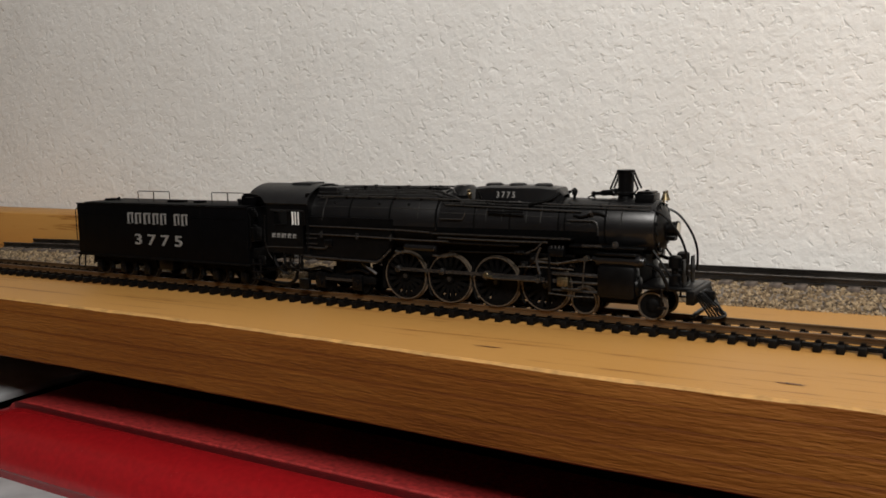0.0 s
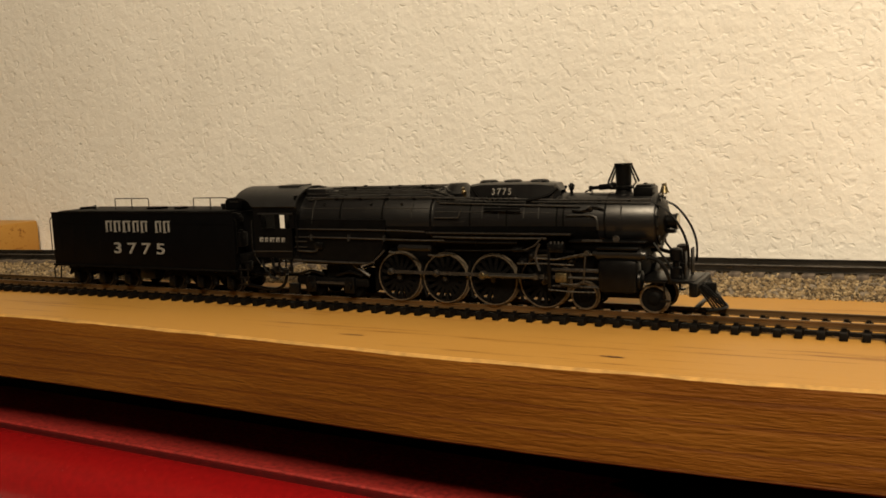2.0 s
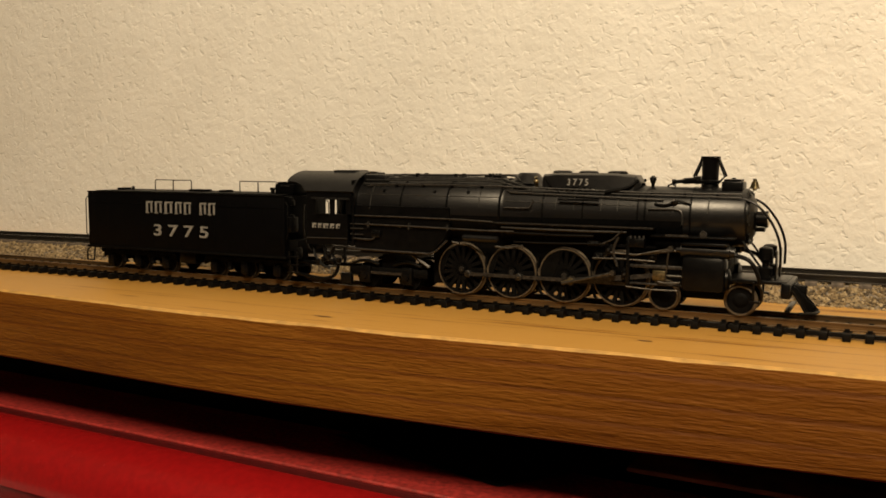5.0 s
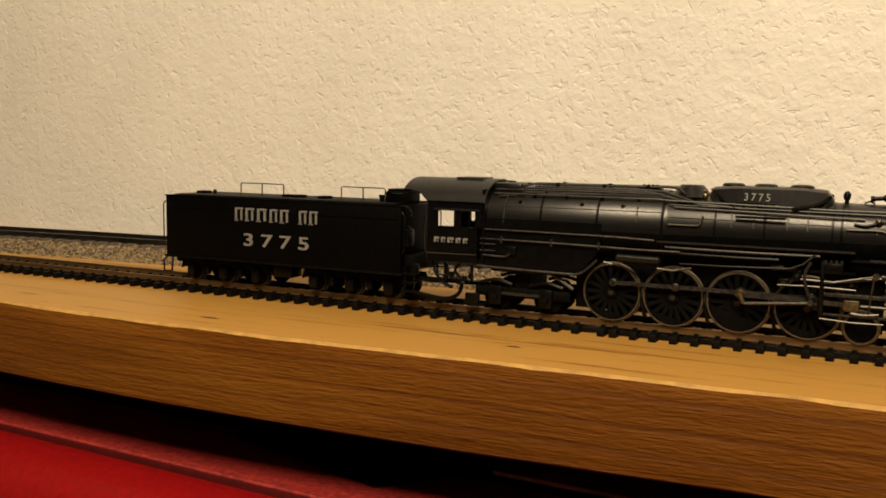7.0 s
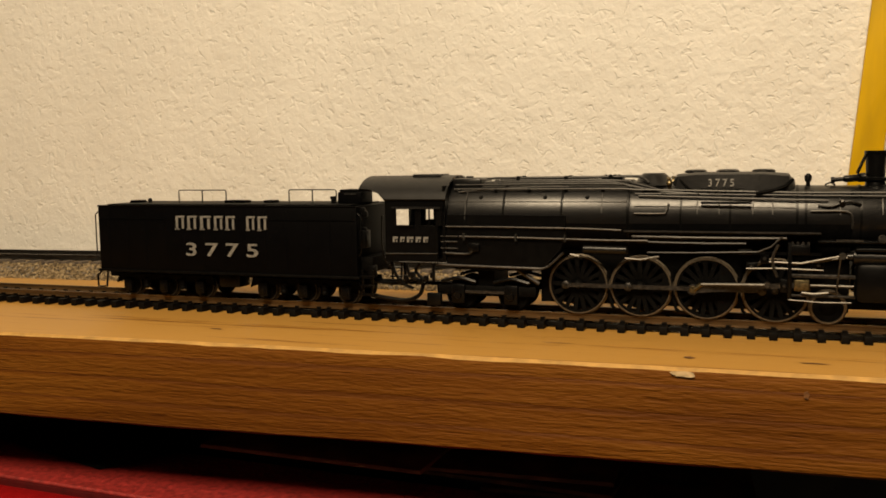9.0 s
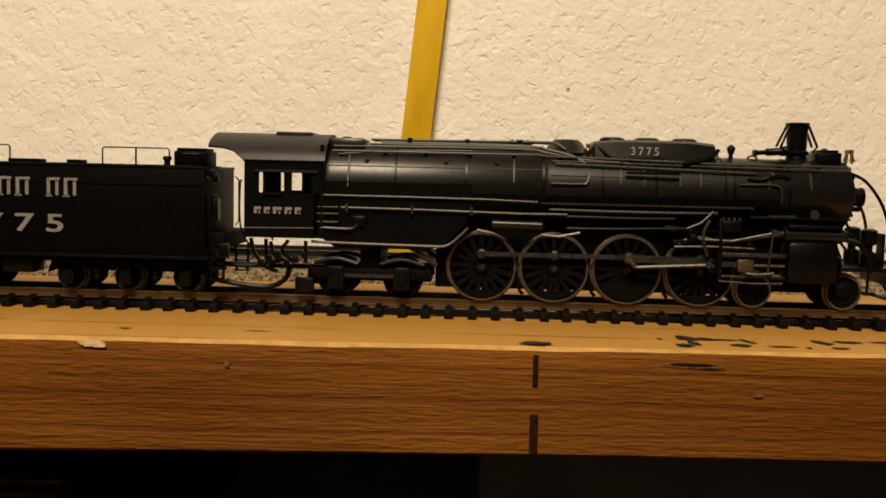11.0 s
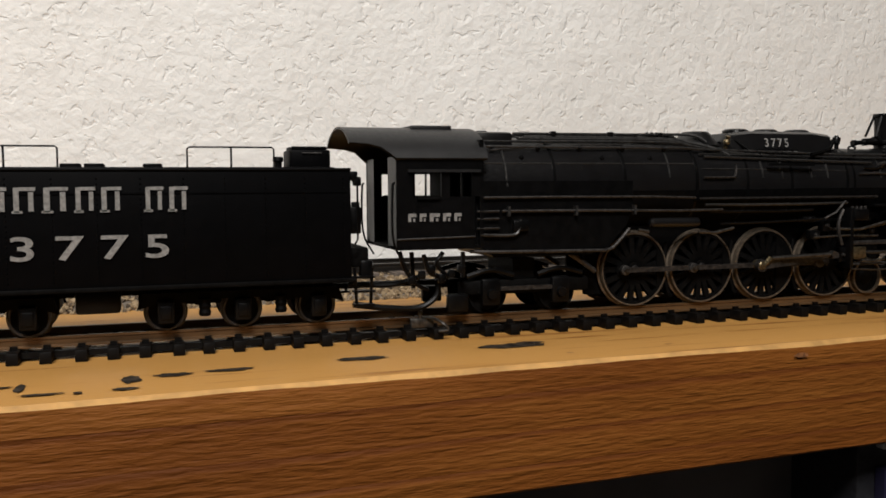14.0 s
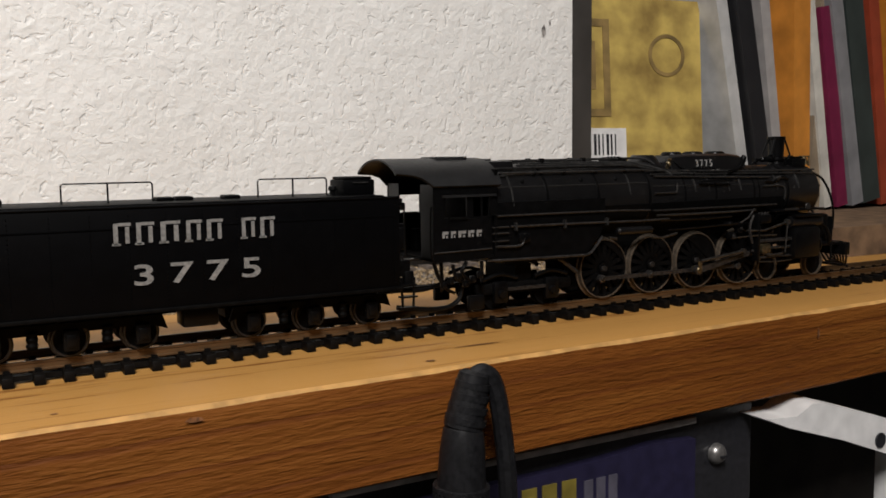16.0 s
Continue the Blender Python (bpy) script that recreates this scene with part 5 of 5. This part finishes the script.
# under the cab: steps, pipes and hoses
for k, pts in enumerate((((-0.0790, -0.0150, 0.0200), (-0.0775, -0.0155, 0.0150), (-0.0740, -0.0150, 0.0105), (-0.0700, -0.0135, 0.0085)), ((-0.0720, -0.0158, 0.0190), (-0.0705, -0.0160, 0.0140), (-0.0670, -0.0150, 0.0125)),
                         ((-0.0660, -0.0155, 0.0195), (-0.0680, -0.0155, 0.0160), (-0.0640, -0.0150, 0.0120)), ((-0.0745, -0.0120, 0.0195), (-0.0740, -0.0120, 0.0090)), ((-0.0600, -0.0158, 0.0195), (-0.0600, -0.0158, 0.0120)))):
    part("cab_pipe", P(pts, 0.0007, 6, 4), M_BLACK, loco)
for k in range(6):
    part("pipe_fitting", B(-0.0765 + 0.0030 * k, -0.0745 + 0.0030 * k, -0.0165, -0.0145, 0.0105 + 0.0014 * (k % 3), 0.0130 + 0.0014 * (k % 3), 0.0004), M_BLACK, loco)
part("drawbar", B(-0.0960, -0.0560, -0.0020, 0.0020, 0.0085, 0.0100), M_FRAME, loco)
part("hose", P([(-0.0660, -0.0120, 0.0110), (-0.0675, -0.0125, 0.0060), (-0.0730, -0.0125, 0.0032), (-0.0820, -0.0125, 0.0036), (-0.0920, -0.0120, 0.0050)], 0.0009, 8, 6), M_BLACK, loco, "drooping black hose")
part("hose", P([(-0.0700, -0.0080, 0.0120), (-0.0800, -0.0085, 0.0098), (-0.0925, -0.0080, 0.0105)], 0.0008, 8, 5), M_BLACK, loco)


# wheels


def tyre_bm(r, w, inner):
    bm = bmesh.new()
    prof = [(inner, -w / 2), (r * 0.985, -w / 2), (r, -w / 2 + 0.0003), (r * 1.0, w * 0.2), (r + 0.0006, w * 0.28), (r + 0.0006, w * 0.45), (inner, w / 2)]
    seg = 48
    rows_t = [[bm.verts.new((p * math.cos(2 * math.pi * i / seg), h, p * math.sin(2 * math.pi * i / seg))) for p, h in prof] for i in range(seg)]
    n = len(prof)
    for i in range(seg):
        a, b = rows_t[i], rows_t[(i + 1) % seg]
        for k in range(n):
            bm.faces.new((a[k], a[(k + 1) % n], b[(k + 1) % n], b[k]))
    return bm


def centre_bm(r, spokes, weight):
    bm = bmesh.new()
    ring(bm, (0, 0, 0), (0, 1, 0), r * 0.88, r * 0.945, 0.0018, 40)
    cyl(bm, (0, -0.0014, 0), (0, 0.0010, 0), r * 0.19, 20)
    cyl(bm, (0, -0.0012, THROW), (0, 0.0009, THROW), r * 0.17, 16)
    if weight:
        pts = []
        for k in range(11):
            a = radians(180 - weight / 2 + weight * k / 10)
            pts.append((r * 0.90 * math.sin(a), r * 0.90 * math.cos(a)))
        prism(bm, pts, -0.0011, 0.0008)
    return bm


def plain_bm(r):
    bm = bmesh.new()
    lathe(bm, (0, 0.0008, 0), (0, -0.0009, 0), [(0, r * 0.9), (0.6, r * 0.88), (0.62, r * 0.5), (0.9, r * 0.40), (1, r * 0.22)], 30)
    return bm


SPIN = []      # (object, centre x, centre z, y, radius, quarter turn)


def wheel(name, x, z, s, parent, tyre, centre, radius, y, tyre_label=""):
    ob = new(name, centre)
    ob.parent = parent
    t = new("tyre", tyre)
    t.parent = ob
    if tyre_label:
        tagged(t, tyre_label)
    SPIN.append((ob, x, z, s * y, radius, 0.0 if s < 0 else 90.0))
    return ob


def flip(bm):
    bmesh.ops.transform(bm, matrix=Matrix.Diagonal((1, -1, 1, 1)), verts=bm.verts)
    return bm


for s in (-1, 1):
    f = (lambda b: b) if s < 0 else flip
    big_t, big_c, main_c = (mesh_of("tyre", f(tyre_bm(R_DRIVE, 0.0026, R_DRIVE * 0.950)), M_TYRE), mesh_of("driving_wheel", f(centre_bm(R_DRIVE, 17, 80)), M_FRAME),
                            mesh_of("driving_wheel", f(centre_bm(R_DRIVE, 17, 130)), M_FRAME))
    spoke = mesh_of("spoke", B(-0.00085, 0.00085, -0.0007, 0.0007, R_DRIVE * 0.15, R_DRIVE * 0.9), M_FRAME)
    for k, x in enumerate(DRIVERS):
        w = wheel("driving_wheel", x, R_DRIVE, s, loco, big_t, main_c if k == 2 else big_c, R_DRIVE, 0.0092, "bare metal wheel rim")
        for j in range(17):
            sp = new("spoke", spoke)
            sp.parent = w
            sp.rotation_euler = (0, 2 * math.pi * j / 17, 0)
        hub = part("hub_cap", lathe(bmesh.new(), (0, s * 0.0012, 0), (0, s * 0.0019, 0), [(0, 0.0014), (1, 0.0011)], 14), M_ROD, w)
        if k == 2:
            part("return_crank", P([(0, s * 0.0058, THROW), (0.0010, s * 0.0060, THROW - 0.0015), (0.0024, s * 0.0060, THROW - 0.0030)], 0.0009, 8), M_BRASS, w, "brass-coloured return crank")
            part("crank_boss", lathe(bmesh.new(), (0, s * 0.0030, THROW), (0, s * 0.0064, THROW), [(0, 0.0019), (0.8, 0.0019), (1, 0.0012)], 16), M_BRASS, w)
    st, sc = mesh_of("tyre", f(tyre_bm(R_LEAD, 0.0024, R_LEAD * 0.89)), M_TYRE), mesh_of("leading_wheel", f(plain_bm(R_LEAD)), M_FRAME)
    for x in LEADS:
        wheel("leading_wheel", x, R_LEAD, s, loco, st, sc, R_LEAD, 0.0090, "bright metal wheel rim")
    tt, tc_ = mesh_of("tyre", f(tyre_bm(R_TRAIL, 0.0024, R_TRAIL * 0.90)), M_FRAME), mesh_of("trailing_wheel", f(plain_bm(R_TRAIL)), M_FRAME)
    for x in TRAILS:
        wheel("trailing_wheel", x, R_TRAIL, s, loco, tt, tc_, R_TRAIL, 0.0088)
for x in DRIVERS + LEADS + TRAILS:
    r = R_DRIVE if x in DRIVERS else R_LEAD if x in LEADS else R_TRAIL
    part("axle", cyl(bmesh.new(), (x, -0.0085, r), (x, 0.0085, r), 0.0012, 10), M_FRAME, loco)
part("leading_truck", B(0.0900, 0.1262, -0.0060, 0.0060, 0.0052, 0.0085, 0.0005), M_FRAME, loco)

# rods: built about their pins
RODS = {}
for s in (-1, 1):
    bm = bmesh.new()
    y0, y1 = sorted((s * 0.0118, s * 0.0128))
    for a, b in zip(DRIVERS, DRIVERS[1:]):
        box(bm, a, b, y0, y1, -0.00075, 0.00075)
    for x in DRIVERS:
        lathe(bm, (x, s * 0.0114, 0), (x, s * 0.0134, 0), [(0, 0.0016), (0.9, 0.0016), (1, 0.0012)], 16)
    rod = part("side_rod", bm, M_ROD, loco, "grey steel side rod")
    for x in DRIVERS[:2]:
        part("rod_pin", lathe(bmesh.new(), (x, s * 0.0133, 0), (x, s * 0.0140, 0), [(0, 0.0009), (1, 0.0006)], 10), M_STEEL, rod)
    L_MAIN = 0.0385
    bm = bmesh.new()
    y0, y1 = sorted((s * 0.0138, s * 0.0150))
    prism(bm, [(0, -0.0013), (L_MAIN, -0.0008), (L_MAIN, 0.0008), (0, 0.0013)], y0, y1)
    lathe(bm, (0, s * 0.0136, 0), (0, s * 0.0153, 0), [(0, 0.0021), (1, 0.0020)], 18)
    lathe(bm, (L_MAIN, s * 0.0137, 0), (L_MAIN, s * 0.0152, 0), [(0, 0.0013), (1, 0.0012)], 14)
    main = part("main_rod", bm, M_ROD, loco, "grey steel main rod")
    y0, y1 = sorted((s * 0.0136, s * 0.0168))
    cross = part("crosshead", B(-0.0026, 0.0026, y0, y1, -0.0021, 0.0021, 0.0004), M_BRASS, loco, "brass-coloured crosshead")
    part("piston_rod", cyl(bmesh.new(), (0.003, s * 0.0150, 0), (0.0175, s * 0.0150, 0), 0.0006, 8), M_STEEL, cross)
    part("crosshead_link", P([(0, s * 0.0172, -0.0025), (0.0040, s * 0.0176, -0.0028), (0.0090, s * 0.0176, -0.0022)], 0.0005, 6), M_STEEL, cross)
    ecc = part("eccentric_rod", P([(0, s * 0.0156, 0), (0.0235, s * 0.0172, 0)], 0.0007, 8), M_STEEL, loco, "bright eccentric rod")
    part("rod_end", lathe(bmesh.new(), (0.0235, s * 0.0164, 0), (0.0235, s * 0.0180, 0), [(0, 0.0012), (1, 0.0011)], 12), M_STEEL, ecc)
    RODS[s] = (rod, main, cross, ecc)

# ---------------------------------------------------------------- the tender
tender = base("tender", "matt black coal and oil tender with white lettering", "tender")
TX0, TX1, TZ0, TZ1, TY = -0.2290, -0.0937, 0.0131, 0.0434, 0.0185
tank = part("tank", B(TX0, TX1, -TY, TY, TZ0, TZ1, 0.0004), M_TENDER, tender)
part("tank_deck", B(TX0 + 0.003, TX1 - 0.004, -TY + 0.003, TY - 0.003, TZ1, TZ1 + 0.0007, 0.0002), M_TENDER, tank)
for s in (-1, 1):
    part("rim", P([(TX0, s * TY, TZ1), (TX1, s * TY, TZ1)], 0.00045, 6), M_TENDER, tank)
    part("seam", B(TX0 + 0.001, TX1 - 0.001, s * (TY + 0.0001) - 0.00015, s * (TY + 0.0001) + 0.00015, 0.0371, 0.0375), M_TENDER, tank)
    part("sill", B(TX0 - 0.001, TX1 + 0.001, s * (TY - 0.0006) - 0.0012, s * (TY - 0.0006) + 0.0012, 0.0122, 0.0134, 0.0002), M_FRAME, tank)
    verts, faces = [], []
    for x in [TX0 + 0.006 + 0.0106 * k for k in range(13)]:
        for z in [0.0150 + 0.0013 * j for j in range(21)]:
            o = len(verts)
            for dx, dz in ((-1, -1), (1, -1), (1, 1), (-1, 1)):
                verts.append((x + dx * 0.00021, s * TY, z + dz * 0.00021))
            verts.append((x, s * (TY + 0.00030), z))
            faces += [(o, o + 1, o + 4), (o + 1, o + 2, o + 4), (o + 2, o + 3, o + 4), (o + 3, o, o + 4)]
    me = bpy.data.meshes.new("rivets")
    me.from_pydata(verts, [], faces)
    me.materials.append(M_TENDER)
    rv = new("rivets", me)
    rv.parent = tank
    tagged(rv, "rows of small rivets", kind="stuff")
    # company name as plain strokes in the lettering's colour, the number in figures
    x0, w_all = (-0.1854, 0.0486)
    for a, b in ((0.0, 0.115), (0.13, 0.25), (0.27, 0.405), (0.425, 0.535), (0.55, 0.665), (0.77, 0.875), (0.89, 1.0)):
        xa, xb = x0 + a * w_all, x0 + b * w_all
        if s > 0:
            xa, xb = -0.3222 - xb, -0.3222 - xa
        w = xb - xa
        bm = bmesh.new()
        for p0, p1, z0, z1 in ((0.08, 0.30, 0.0327, 0.0389), (0.30, 0.95, 0.0381, 0.0390), (0.66, 0.86, 0.0330, 0.0378), (0.0, 0.42, 0.0325, 0.0331)):
            box(bm, xa + p0 * w, xa + p1 * w, s * (TY + 0.0003) - 0.00015, s * (TY + 0.0003) + 0.00015, z0, z1)
        part("lettering", bm, M_LETTER, tank, "off-white lettering stroke")
    bm = text_mesh("3775", 0.0377, 0.0062, 0.0004)
    bmesh.ops.transform(bm, matrix=pose(-0.1798, -TY - 0.0001, 0.0205) if s < 0 else pose(-0.1424, TY + 0.0001, 0.0205, 0, 0, 180), verts=bm.verts)
    part("number", bm, M_LETTER, tank, "off-white painted number 3775")
for xa, xb in ((-0.1962, -0.1698), (-0.1362, -0.1121)):
    rl = part("deck_rail", P([(xa, 0, TZ1), (xa, 0, 0.0494), (xa + 0.0006, 0, 0.0500), (xb - 0.0006, 0, 0.0500), (xb, 0, 0.0494), (xb, 0, TZ1)], 0.00028, 6), M_BLACK, tender)
    part("rail_post", P([((xa + xb) / 2, 0, TZ1), ((xa + xb) / 2, 0, 0.0502)], 0.00032, 6), M_BLACK, rl)
hatch = part("hatch_box", B(-0.1085, -0.0968, -0.0062, 0.0062, TZ1 + 0.0005, 0.0492, 0.0006), M_TENDER, tender)
part("hatch_lid", B(-0.1078, -0.0975, -0.0054, 0.0054, 0.0492, 0.0502, 0.0004), M_TENDER, hatch)
part("hatch_handle", P([(-0.1050, -0.0064, 0.0482), (-0.0995, -0.0064, 0.0482)], 0.0003, 5), M_ROD, hatch)
part("vent", lathe(bmesh.new(), (-0.1115, -0.004, TZ1), (-0.1115, -0.004, 0.0472), [(0, 0.0011), (0.6, 0.0011), (0.7, 0.0016), (1, 0.0014)], 12), M_BLACK, tender)
for x in (-0.1665, -0.1455, -0.1605, -0.2200):
    part("filler_lid", B(x - 0.0026, x + 0.0026, -0.0030, 0.0030, TZ1 + 0.0006, TZ1 + 0.0019, 0.0004), M_TENDER, tender)
part("vent", lathe(bmesh.new(), (-0.2130, 0, TZ1), (-0.2130, 0, 0.0462), [(0, 0.0010), (0.7, 0.0010), (1, 0.0006)], 10), M_BLACK, tender)
for k, (x, z) in enumerate(((-0.0925, 0.0415), (-0.0915, 0.0400), (-0.0920, 0.0330), (-0.0918, 0.0300))):
    part("front_fitting", B(x - 0.0008, x + 0.0014, -0.0160, -0.0140, z - 0.0012, z + 0.0014, 0.0004), M_BLACK, tender)
part("tool_box", B(-0.0937, -0.0905, -0.0170, -0.0110, 0.0255, 0.0330, 0.0004), M_BLACK, tender)
for s in (-1, 1):
    part("corner_rail", P([(-0.0932, s * 0.0180, 0.0405), (-0.0918, s * 0.0182, 0.0390), (-0.0918, s * 0.0182, 0.0240), (-0.0930, s * 0.0180, 0.0220)], 0.0003, 6), M_BLACK, tender)
    part("corner_rail", P([(-0.2295, s * 0.0180, 0.0405), (-0.2308, s * 0.0182, 0.0390), (-0.2308, s * 0.0182, 0.0200), (-0.2295, s * 0.0180, 0.0185)], 0.0003, 6), M_BLACK, tender)
    st = part("step_ladder", P([(-0.0925, s * 0.0165, 0.0160), (-0.0920, s * 0.0165, 0.0050)], 0.0005, 5), M_BLACK, tender)
    part("ladder_side", P([(-0.0875, s * 0.0165, 0.0160), (-0.0880, s * 0.0165, 0.0050)], 0.0005, 5), M_BLACK, st)
    for z in (0.0052, 0.0090, 0.0130):
        part("tread", B(-0.0930, -0.0870, s * 0.0165 - 0.0014, s * 0.0165 + 0.0014, z, z + 0.0006), M_BLACK, st)
    part("rear_step", P([(-0.2295, s * 0.0165, 0.0125), (-0.2325, s * 0.0165, 0.0100), (-0.2325, s * 0.0165, 0.0045), (-0.2285, s * 0.0165, 0.0045)], 0.0005, 5), M_BLACK, tender)
    part("rear_step", P([(-0.2265, s * 0.0165, 0.0125), (-0.2275, s * 0.0165, 0.0045)], 0.0005, 5), M_BLACK, tender)
part("front_apron", B(-0.0937, -0.0880, -0.0150, 0.0150, 0.0160, 0.0215, 0.0005), M_FRAME, tender)
part("valve_cluster", B(-0.0905, -0.0868, -0.0155, -0.0125, 0.0125, 0.0180, 0.0008), M_BLACK, tender)
part("underframe", B(TX0 + 0.004, TX1 - 0.003, -0.0060, 0.0060, 0.0095, 0.0131), M_FRAME, tender)
part("water_scoop_box", B(-0.1655, -0.1545, -0.0150, -0.0060, 0.0060, 0.0122, 0.0008), M_BLACK, tender)
part("rear_coupler", B(-0.2375, -0.2290, -0.0020, 0.0020, 0.0075, 0.0110, 0.0006), M_FRAME, tender)
AXLES = [[-0.1432, -0.1230, -0.1022], [-0.2175, -0.1970, -0.1770]]
tm_t = {s: mesh_of("tyre", (tyre_bm(R_TENDER, 0.0024, R_TENDER * 0.88) if s < 0 else flip(tyre_bm(R_TENDER, 0.0024, R_TENDER * 0.88))), M_ROD) for s in (-1, 1)}
tm_c = {s: mesh_of("tender_wheel", (plain_bm(R_TENDER) if s < 0 else flip(plain_bm(R_TENDER))), M_FRAME) for s in (-1, 1)}
for group in AXLES:
    tk = part("tender_truck", B(min(group) - 0.007, max(group) + 0.007, -0.0060, 0.0060, 0.0065, 0.0096), M_FRAME, tender)
    for s in (-1, 1):
        bm = bmesh.new()
        out = [(min(group) - 0.0075, 0.0060), (min(group) - 0.0060, 0.0105), (max(group) + 0.0060, 0.0105), (max(group) + 0.0075, 0.0060), (max(group) + 0.004, 0.0072), (group[1] + 0.004, 0.0085), (group[1] - 0.004, 0.0085), (min(group) - 0.004, 0.0072)]
        y0, y1 = sorted((s * 0.0112, s * 0.0124))
        part("side_frame", prism(bm, out if group[0] < group[-1] else out, y0, y1), M_FRAME, tk)
        for x in group:
            ab = part("axle_box", B(x - 0.0022, x + 0.0022, s * 0.0130 - 0.0011, s * 0.0130 + 0.0011, 0.0024, 0.0086, 0.0006), M_BLACK, tk)
            part("box_lid", B(x - 0.0014, x + 0.0014, s * 0.0143 - 0.0003, s * 0.0143 + 0.0003, 0.0036, 0.0072, 0.0003), M_BLACK, ab)
            wheel("tender_wheel", x, R_TENDER, s, tender, tm_t[s], tm_c[s], R_TENDER, 0.0088)
        for xa, xb in zip(sorted(group), sorted(group)[1:]):
            part("spring", lathe(bmesh.new(), ((xa + xb) / 2, s * 0.0126, 0.0040), ((xa + xb) / 2, s * 0.0126, 0.0085), [(0, 0.0014), (0.2, 0.0017), (0.4, 0.0014), (0.6, 0.0017), (0.8, 0.0014), (1, 0.0017)], 10), M_FRAME, tk)
    for x in group:
        part("axle", cyl(bmesh.new(), (x, -0.0085, R_TENDER), (x, 0.0085, R_TENDER), 0.0010, 8), M_FRAME, tk)


# ---------------------------------------------------------------- movement
# degrees by which the near cranks stand clockwise from the top, the turns added up
TURN = [(0.0, -39), (0.5, 13), (1.0, 123), (1.5, 205), (2.0, 306), (2.5, 429), (3.0, 554), (3.2, 622), (5.3, 1282), (5.5, 1340), (6.0, 1493), (6.5, 1654), (7.0, 1816), (7.5, 1965), (8.0, 2120), (8.5, 2279),
        (9.0, 2432), (9.5, 2630), (10.0, 2826), (10.2, 2906), (12.3, 3811), (12.5, 3914), (13.0, 4130), (13.5, 4367), (14.0, 4590), (14.5, 4820), (15.0, 5095), (15.5, 5362), (16.0, 5618)]


def glide(table, t):
    """A smooth line through the table that never goes back."""
    xs, ys = [a for a, _ in table], [b for _, b in table]
    g = [(ys[i + 1] - ys[i]) / (xs[i + 1] - xs[i]) for i in range(len(xs) - 1)]
    m = [g[0]] + [2 * g[i] * g[i + 1] / (g[i] + g[i + 1]) if g[i] * g[i + 1] > 0 else 0.0 for i in range(len(g) - 1)] + [g[-1]]
    k = max(0, min(len(g) - 1, sum(1 for a in xs[1:-1] if a <= t)))
    h = xs[k + 1] - xs[k]
    u = (t - xs[k]) / h
    return ((1 + 2 * u) * (1 - u) ** 2 * ys[k] + u * (1 - u) ** 2 * h * m[k] + u * u * (3 - 2 * u) * ys[k + 1] + u * u * (u - 1) * h * m[k + 1])


def travel(t):
    return glide(RUN, t)


def crank(t):
    return glide(TURN, t)


def motions():
    tenths = [i / 10 for i in range(161)]
    for ob in (loco, tender):
        walk(ob, [(t, pose(travel(t), 0, 0)) for t in tenths])
    ticks = [i / 30 for i in range(481)]
    for ob, x, z, y, radius, quarter in SPIN:
        if radius == R_DRIVE:
            rows_w = [(t, pose(x, y, z, 0, crank(t) + quarter, 0)) for t in ticks]
        else:
            rows_w = [(t, pose(x, y, z, 0, math.degrees(travel(t) / radius) + quarter, 0)) for t in ticks]
        walk(ob, rows_w)
    for s, (rod, main, cross, ecc) in RODS.items():
        side, mains, crosses, eccs = [], [], [], []
        for t in ticks:
            a = radians(crank(t) + (0 if s < 0 else 90))
            px, pz = THROW * math.sin(a), R_DRIVE + THROW * math.cos(a)
            side.append((t, pose(px, 0, pz)))
            dz = Z_CYL - pz
            mx = DRIVERS[2] + px
            mains.append((t, pose(mx, 0, pz, 0, -math.degrees(math.asin(dz / L_MAIN)), 0)))
            crosses.append((t, pose(mx + math.sqrt(L_MAIN ** 2 - dz ** 2), 0, Z_CYL)))
            ex = DRIVERS[2] + (THROW - 0.0030) * math.sin(a) + 0.0024 * math.cos(a)
            ez = R_DRIVE + (THROW - 0.0030) * math.cos(a) - 0.0024 * math.sin(a)
            eccs.append((t, pose(ex, 0, ez, 0, -math.degrees(math.asin((0.0150 - ez) / 0.0235)), 0)))
        walk(rod, side)
        walk(main, mains)
        walk(cross, crosses)
        walk(ecc, eccs)


motions()
